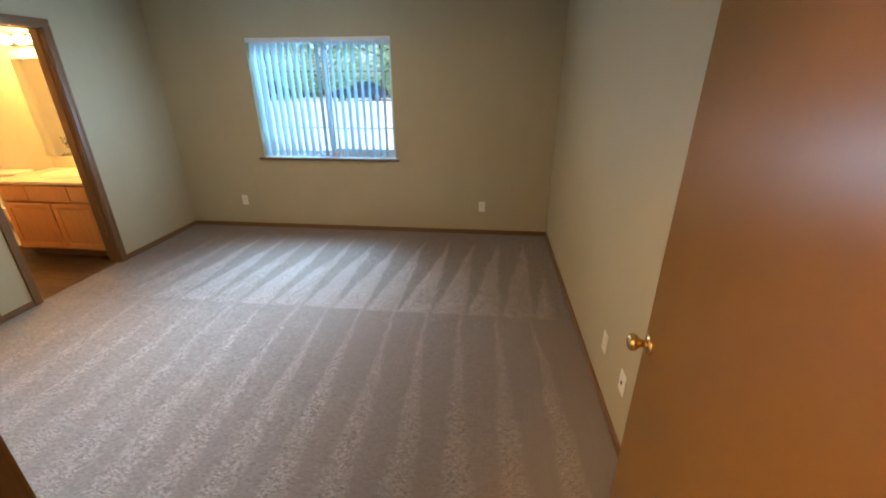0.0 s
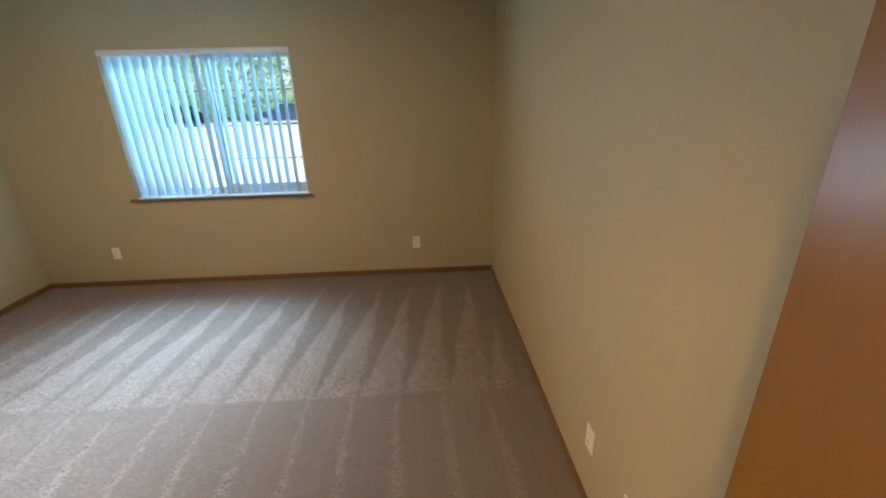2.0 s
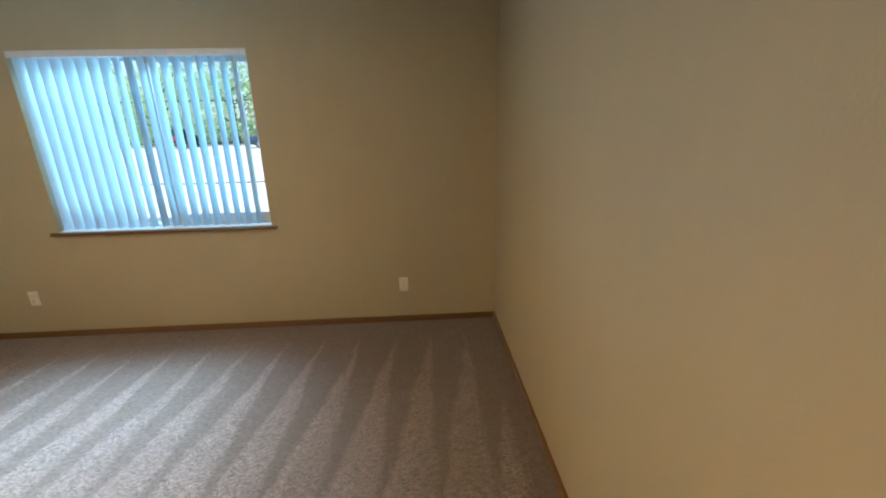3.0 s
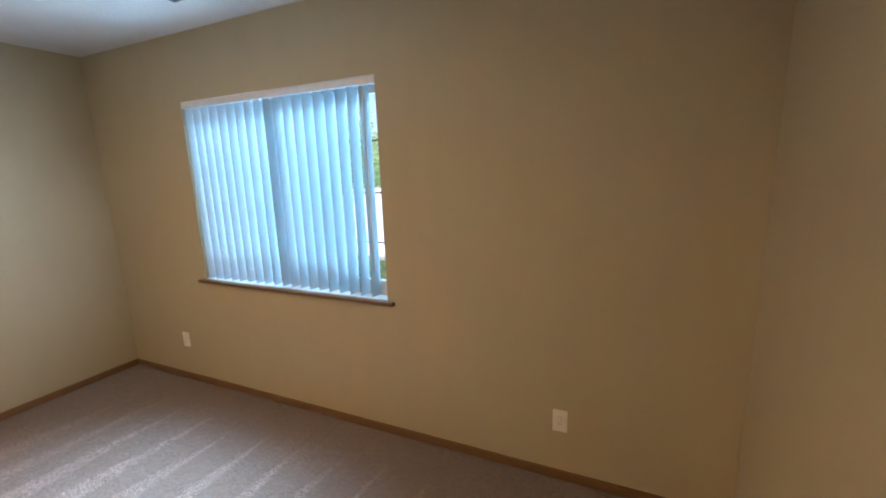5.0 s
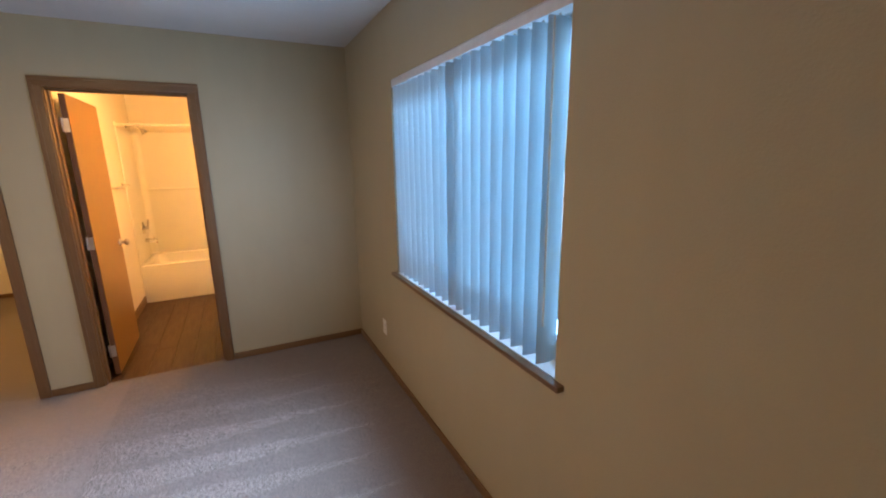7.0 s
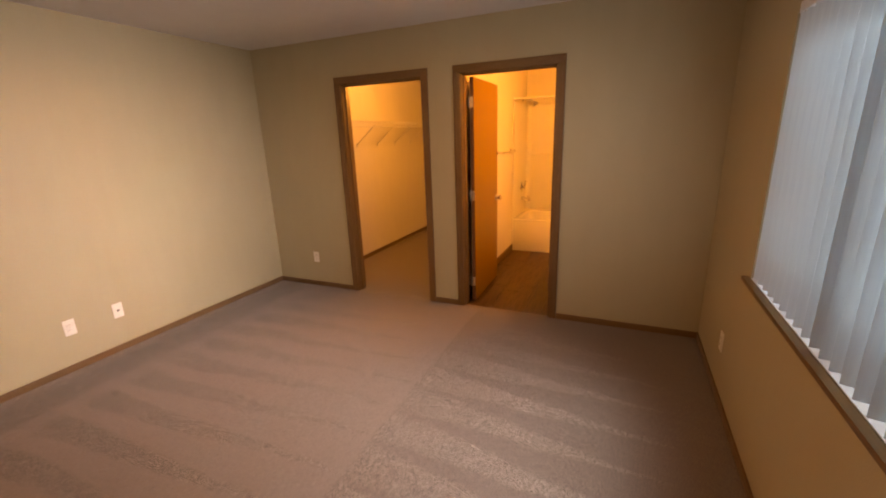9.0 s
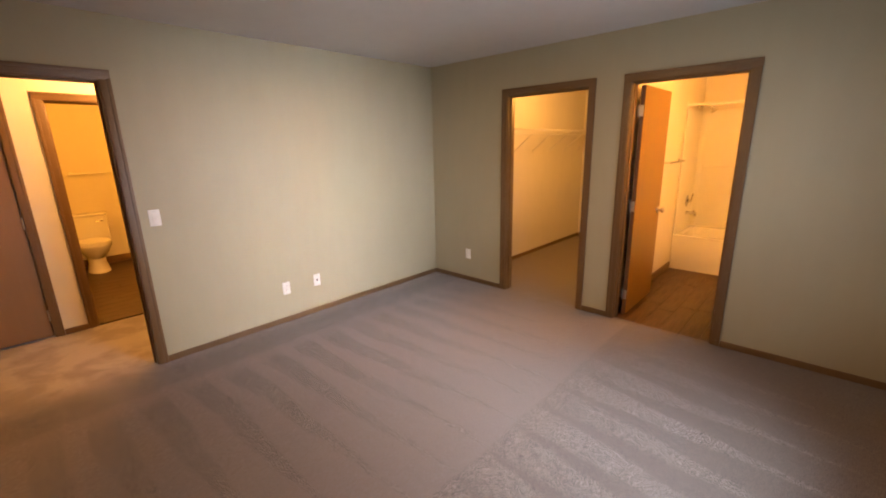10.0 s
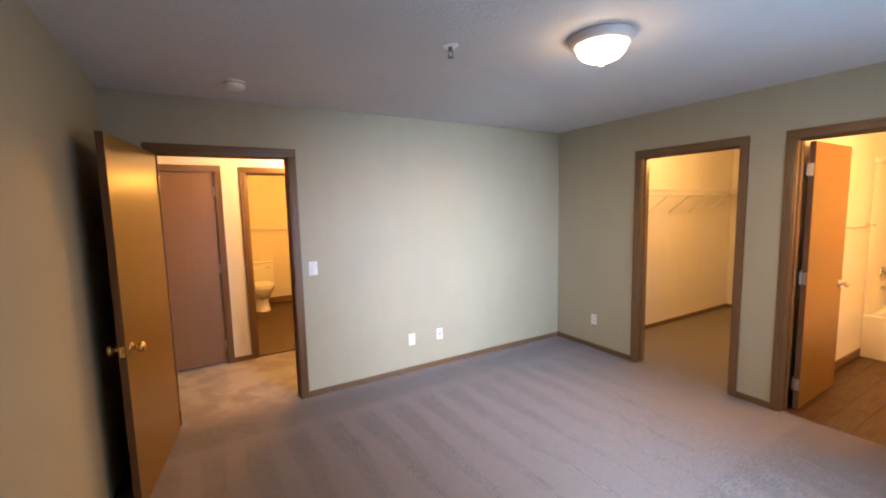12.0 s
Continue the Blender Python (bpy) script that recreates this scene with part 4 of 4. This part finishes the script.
    for k in range(6):
        x = VX0 + 0.105 + k * 0.154
        m = Matrix.Translation((x, BATH_N - 0.045, 2.00)) @ pose(0, 0, 0, 90)
        s = part("socket", lathe(bmesh.new(), [(0, 0), (0.028, 0), (0.026, 0.016), (0.018, 0.024), (0, 0.024)], m, 18), mat_chrome, r)
        b = part("bulb", lathe(bmesh.new(), [(0.014, 0.022), (0.026, 0.034), (0.040, 0.054), (0.046, 0.078), (0.040, 0.102), (0.024, 0.117), (0, 0.122)], m, 20), mat_bulb, s, "glowing round bulb", 60)
        b.visible_shadow = False


bathtub()
shower_surround()
tub_fittings()
towel_bar(pose(-5.80, BATH_S, 1.34), 0.60, mat_chrome, "chrome towel bar on the bathroom wall")
t1 = toilet(pose(-5.80, BATH_N - 0.005, 0, 0, 0, 180), "white two-piece toilet beside the vanity")
vanity()

# ---- hall bathroom ----
t2 = copy_thing(t1, pose(-1.30, -4.055, 0))
tagged(t2, "white two-piece toilet against the cream wall")
towel_bar(pose(-1.57, -4.06, 1.30), 0.62, mat_plastic, "white towel bar above the toilet")


# ---- closet ----
def wire_shelf():
    root = thing("wire_shelf", "white coated-wire closet shelf with hanging rod", "shelf")
    z, y0, y1 = 1.745, CLOSET_S + 0.004, CLOSET_S + 0.305
    xa, xb = CLOSET_W + 0.01, WEST - 0.125
    for y, zz, r in ((y0 + 0.004, z - 0.003, 0.0035), ((y0 + y1) / 2, z - 0.005, 0.0035), (y1, z - 0.003, 0.004), (y1 + 0.002, z - 0.032, 0.004), (y1 - 0.03, z - 0.060, 0.010)):
        part("rail" if r < 0.009 else "hanging_rod", rod(bmesh.new(), (xa, y, zz), (xb, y, zz), r, 8), mat_wire, root)
    bm = bmesh.new()
    n = int((xb - xa) / 0.026)
    for k in range(n + 1):
        x = xa + (xb - xa) * k / n
        box(bm, x - 0.0014, x + 0.0014, y0, y1 + 0.002, z, z + 0.0028)
        box(bm, x - 0.0014, x + 0.0014, y1 + 0.002, y1 + 0.0048, z - 0.034, z + 0.0028)
    tagged(part("wire_deck", bm, mat_wire, root, "close-set cross wires"), kind="stuff")
    for x in (-4.80, -5.27, -5.74, -6.21, -6.68, -7.15):
        bm = rod(bmesh.new(), (x, y1 - 0.006, z - 0.03), (x, y0 + 0.004, z - 0.265), 0.006, 8)
        box(bm, x - 0.010, x + 0.010, y0 - 0.004, y0 + 0.006, z - 0.30, z - 0.25, bevel=0.002)
        part("brace", bm, mat_wire, root)


wire_shelf()

# ---- outside ----
mat_concrete = plain("sunlit_concrete", (0.60, 0.59, 0.57), 0.85, 0, 0.10, 0.8, 0.2)
mat_kerb = plain("kerb_concrete", (0.42, 0.41, 0.39), 0.85, 0, 0.1, 3, 0.2)
mat_soil = plain("lawn_soil", (0.10, 0.13, 0.055), 0.95, 0, 0.25, 2, 0.1)
mat_grass = plain("grass_blade", (0.06, 0.12, 0.03), 0.7, 0, 0.2, 8, 0.2)
# glare haze is put into the leaf colours, paler than the foliage's own
mat_leaf_hazy = plain("leaf", (0.42, 0.56, 0.24), 0.55, 0, 0.3, 3, 0.3)
mat_leaf_dark_hazy = plain("hazy_dark_leaf", (0.36, 0.46, 0.34), 0.55, 0, 0.3, 3, 0.3)
mat_bark = plain("bark", (0.14, 0.10, 0.075), 0.9, 0, 0.3, 20, 0.2, 0.6)
mat_tyre = plain("tyre_rubber", (0.025, 0.025, 0.025), 0.8)
mat_car_glass = plain("car_glass", (0.03, 0.04, 0.05), 0.08, 0, 0, 5, 0.7)
mat_rim = plain("alloy_rim", (0.5, 0.5, 0.52), 0.3, 1.0)
mat_tail = plain("red_lamp_plastic", (0.5, 0.02, 0.02), 0.2)
mat_head = plain("clear_lamp_plastic", (0.75, 0.76, 0.78), 0.1)
for leafy in (mat_leaf_hazy, mat_leaf_dark_hazy):
    lt = leafy.node_tree
    back = lt.nodes.new("ShaderNodeBsdfTranslucent")
    back.inputs[0].default_value = (0.68, 0.82, 0.50, 1)
    both = lt.nodes.new("ShaderNodeMixShader")
    both.inputs[0].default_value = 0.6
    lt.links.new(lt.nodes["Principled BSDF"].outputs[0], both.inputs[1])
    lt.links.new(back.outputs[0], both.inputs[2])
    lt.links.new(both.outputs[0], lt.nodes["Material Output"].inputs[0])
GZ = -0.25

tagged(finish("ground", B(-900, 900, -900, 900, GZ - 0.2, GZ - 0.02), mat_soil), "dull grassy ground", "ground", kind="structure")
tagged(finish("road", B(-70, 60, 9.2, 37, GZ - 0.02, GZ), mat_concrete), "pale sunlit parking lot", "parking lot", kind="structure")
tagged(finish("kerb", B(-70, 60, 9.0, 9.2, GZ - 0.02, GZ + 0.12, bevel=0.02), mat_kerb), "pale concrete kerb", "kerb", kind="structure")
tagged(finish("lawn", B(-70, 60, NORTH + 0.18, 9.0, GZ - 0.02, GZ + 0.04), mat_soil), "shaded lawn strip beside the building", "lawn", kind="structure")
tagged(finish("kerb", B(-70, 60, 37, 37.2, GZ - 0.02, GZ + 0.12, bevel=0.02), mat_kerb), "pale concrete kerb", "kerb", kind="structure")


def grass():
    rng = random.Random(9)
    bm = bmesh.new()
    for k in range(5000):
        x, y = rng.uniform(-8, 1), rng.uniform(NORTH + 0.4, 8.9)
        a, h = rng.uniform(0, math.tau), rng.uniform(0.04, 0.10)
        d = Vector((math.cos(a), math.sin(a), 0)) * 0.008
        p = Vector((x, y, GZ + 0.035))
        tip = p + Vector((rng.uniform(-0.03, 0.03), rng.uniform(-0.03, 0.03), h))
        bm.faces.new([bm.verts.new(q) for q in (p - d, p + d, tip)])
    tagged(finish("grass", bm, mat_grass), "short green lawn grass", "grass", kind="stuff")


def car(name, label, m, colour):
    """A saloon, its nose towards +x, its wheels on z = 0."""
    body_mat = plain(name + "_paint", colour, 0.22, 0.0, 0.02, 3, 0.6)
    root = thing(name, label, "car", m)
    half = 0.88
    low = [(-2.25, 0.35), (-2.28, 0.70), (-2.15, 0.95), (-1.55, 1.00), (0.85, 0.98), (1.75, 0.88), (2.20, 0.72), (2.28, 0.50), (2.20, 0.28), (-2.1, 0.25)]
    bm = bmesh.new()
    sides = []
    for y, k in ((-half, 0.985), (-half * 0.93, 1.0), (half * 0.93, 1.0), (half, 0.985)):
        sides.append([bm.verts.new((x * k, y, z if k == 1.0 else 0.62 + (z - 0.62) * 0.93)) for x, z in low])
    for p, q in zip(sides, sides[1:]):
        for k in range(len(p)):
            j = (k + 1) % len(p)
            bm.faces.new((p[k], p[j], q[j], q[k]))
    bm.faces.new(sides[0][::-1])
    bm.faces.new(sides[-1])
    part("body", bm, body_mat, root, "", 50)
    cab = [(-1.85, 0.97), (-1.20, 1.40), (-0.75, 1.45), (0.15, 1.44), (1.05, 0.96)]
    bm = bmesh.new()
    sides = []
    for y, s in ((-0.80, 0), (-0.62, 1), (0.62, 1), (0.80, 0)):
        sides.append([bm.verts.new((x, y, z)) for x, z in (cab if s else [(x, 0.96 + (z - 0.96) * 0.15) for x, z in cab])])
    for p, q in zip(sides, sides[1:]):
        for k in range(len(p) - 1):
            bm.faces.new((p[k], p[k + 1], q[k + 1], q[k]))
    for sd in (sides[0][::-1], sides[-1]):
        bm.faces.new(sd)
    part("greenhouse", bm, mat_car_glass, root, "dark glass", 30)
    part("roof", B(-1.20, 0.15, -0.62, 0.62, 1.435, 1.465, bevel=0.012), body_mat, root)
    for sx in (-1.38, 1.38):
        for sy in (-1, 1):
            w = part("wheel", rod(bmesh.new(), (sx, sy * 0.66, 0.32), (sx, sy * 0.885, 0.32), 0.32, 24), mat_tyre, root, "black tyre")
            part("rim", rod(bmesh.new(), (sx, sy * 0.88, 0.32), (sx, sy * 0.895, 0.32), 0.20, 18), mat_rim, w, "alloy rim")
    for sy in (-0.62, 0.62):
        part("tail_light", B(-2.285, -2.20, sy - 0.16, sy + 0.16, 0.70, 0.84, bevel=0.01), mat_tail, root, "red tail light")
        part("headlight", B(2.14, 2.235, sy - 0.18, sy + 0.18, 0.62, 0.74, bevel=0.01), mat_head, root, "clear headlight")
    for sx in (-2.28, 2.27):
        part("bumper", B(min(sx, sx * 1.02), max(sx, sx * 1.02), -0.82, 0.82, 0.34, 0.54, bevel=0.01), body_mat, root)
    return root


def tree(label, m, height, spread, seed, leaf, count=4200, low=0.10):
    rng = random.Random(seed)
    root = thing("tree", label, "tree", m)
    bm = rod(bmesh.new(), (0, 0, -0.1), (0, 0, height * 0.45), 0.17, 10, 0.10)
    tips = []
    for k in range(9):
        a = k * 2.4 + rng.uniform(-0.3, 0.3)
        z = height * rng.uniform(low, 0.5)
        e1 = Vector((math.cos(a) * spread * rng.uniform(0.4, 0.75), math.sin(a) * spread * rng.uniform(0.4, 0.75), z + height * rng.uniform(0.12, 0.4)))
        rod(bm, (0, 0, z), e1, 0.07, 7, 0.025)
        tips += [e1, e1 * 0.7 + Vector((0, 0, z * 0.3))]
    tips += [Vector((0, 0, height * 0.7)), Vector((0, 0, height * 0.85))]
    for k in range(8):
        a = k * 0.79 + rng.uniform(-0.3, 0.3)
        tips.append(Vector((math.cos(a) * spread * 0.6, math.sin(a) * spread * 0.6, height * rng.uniform(0.08, 0.22))))
    part("trunk", bm, mat_bark, root)
    bm = bmesh.new()
    for k in range(count):
        t = rng.choice(tips)
        r = spread * 0.36
        p = t + Vector((rng.gauss(0, r * 0.6), rng.gauss(0, r * 0.6), rng.gauss(0, r * 0.5)))
        s = rng.uniform(0.10, 0.24)
        d1 = Vector((rng.uniform(-1, 1), rng.uniform(-1, 1), rng.uniform(-0.6, 0.6))).normalized() * s
        d2 = d1.cross(Vector((rng.uniform(-1, 1), rng.uniform(-1, 1), rng.uniform(-1, 1)))).normalized() * s * 0.55
        bm.faces.new([bm.verts.new(q) for q in (p - d1, p - d2, p + d1, p + d2)])
    part("crown", bm, leaf, root, "loose leafy crown", None)
    return root


grass()
car("parked_car", "dark blue saloon parked across the lot", pose(-11.4, 34.5, GZ, 0, 0, 202), (0.03, 0.05, 0.09))
car("parked_car", "dark red saloon parked at the far kerb", pose(-6.9, 35.5, GZ, 0, 0, 80), (0.20, 0.02, 0.03))
car("parked_car", "black saloon parked at the far kerb", pose(-19.5, 35.8, GZ, 0, 0, 96), (0.02, 0.022, 0.03))
for n, (x, y, h, s) in enumerate(((-11.0, 41, 10, 5.0), (-17.5, 42, 9, 4.8), (-23.5, 41, 8, 4.8), (-5.5, 42, 11, 5.4), (-30, 43, 9, 5.0), (-8.2, 47, 13, 6.0), (-36, 45, 10, 5))):
    tree("leafy green roadside tree behind the parked cars", pose(x, y, GZ), h, s, 20 + n, mat_leaf_hazy if n % 2 == 0 else mat_leaf_dark_hazy)


# ---- planks, last ----
def planks(owner_name, label, x0, x1, y0, y1, seed):
    rng = random.Random(seed)
    root = thing(owner_name, label, "floor", kind="structure")
    w, ln, gap = 0.152, 0.914, 0.0016
    full = bpy.data.meshes.new("plank")
    bm = B(0, ln - gap, 0, w - gap, -0.019, -0.004, bevel=0.0012, seg=1)
    bm.to_mesh(full)
    bm.free()
    full.materials.append(mat_plank)
    y = y0
    while y < y1 - 0.01:
        x = x0 - rng.uniform(0.05, ln - 0.1)
        while x < x1 - 0.01:
            a, b, d = max(x, x0), min(x + ln, x1), min(y + w, y1)
            if b - a > 0.03:
                if b - a > ln - 0.001 and d - y > w - 0.001:
                    ob = new("plank", full)
                else:
                    ob = finish("plank", B(0, b - a - gap, 0, d - y - gap, -0.019, -0.004, bevel=0.0012, seg=1), mat_plank)
                ob.parent = root
                ob.matrix_basis = pose(a, y, 0)
            x += ln
        y += w


planks("floor_bathroom", "dark brown wood-look vinyl plank floor", TUB_X, WEST - 0.032, BATH_S, BATH_N, 3)
planks("floor_hall_bathroom", "dark brown wood-look vinyl plank floor", -2.63, -0.82, -4.06, HALL_S - 0.06, 5)
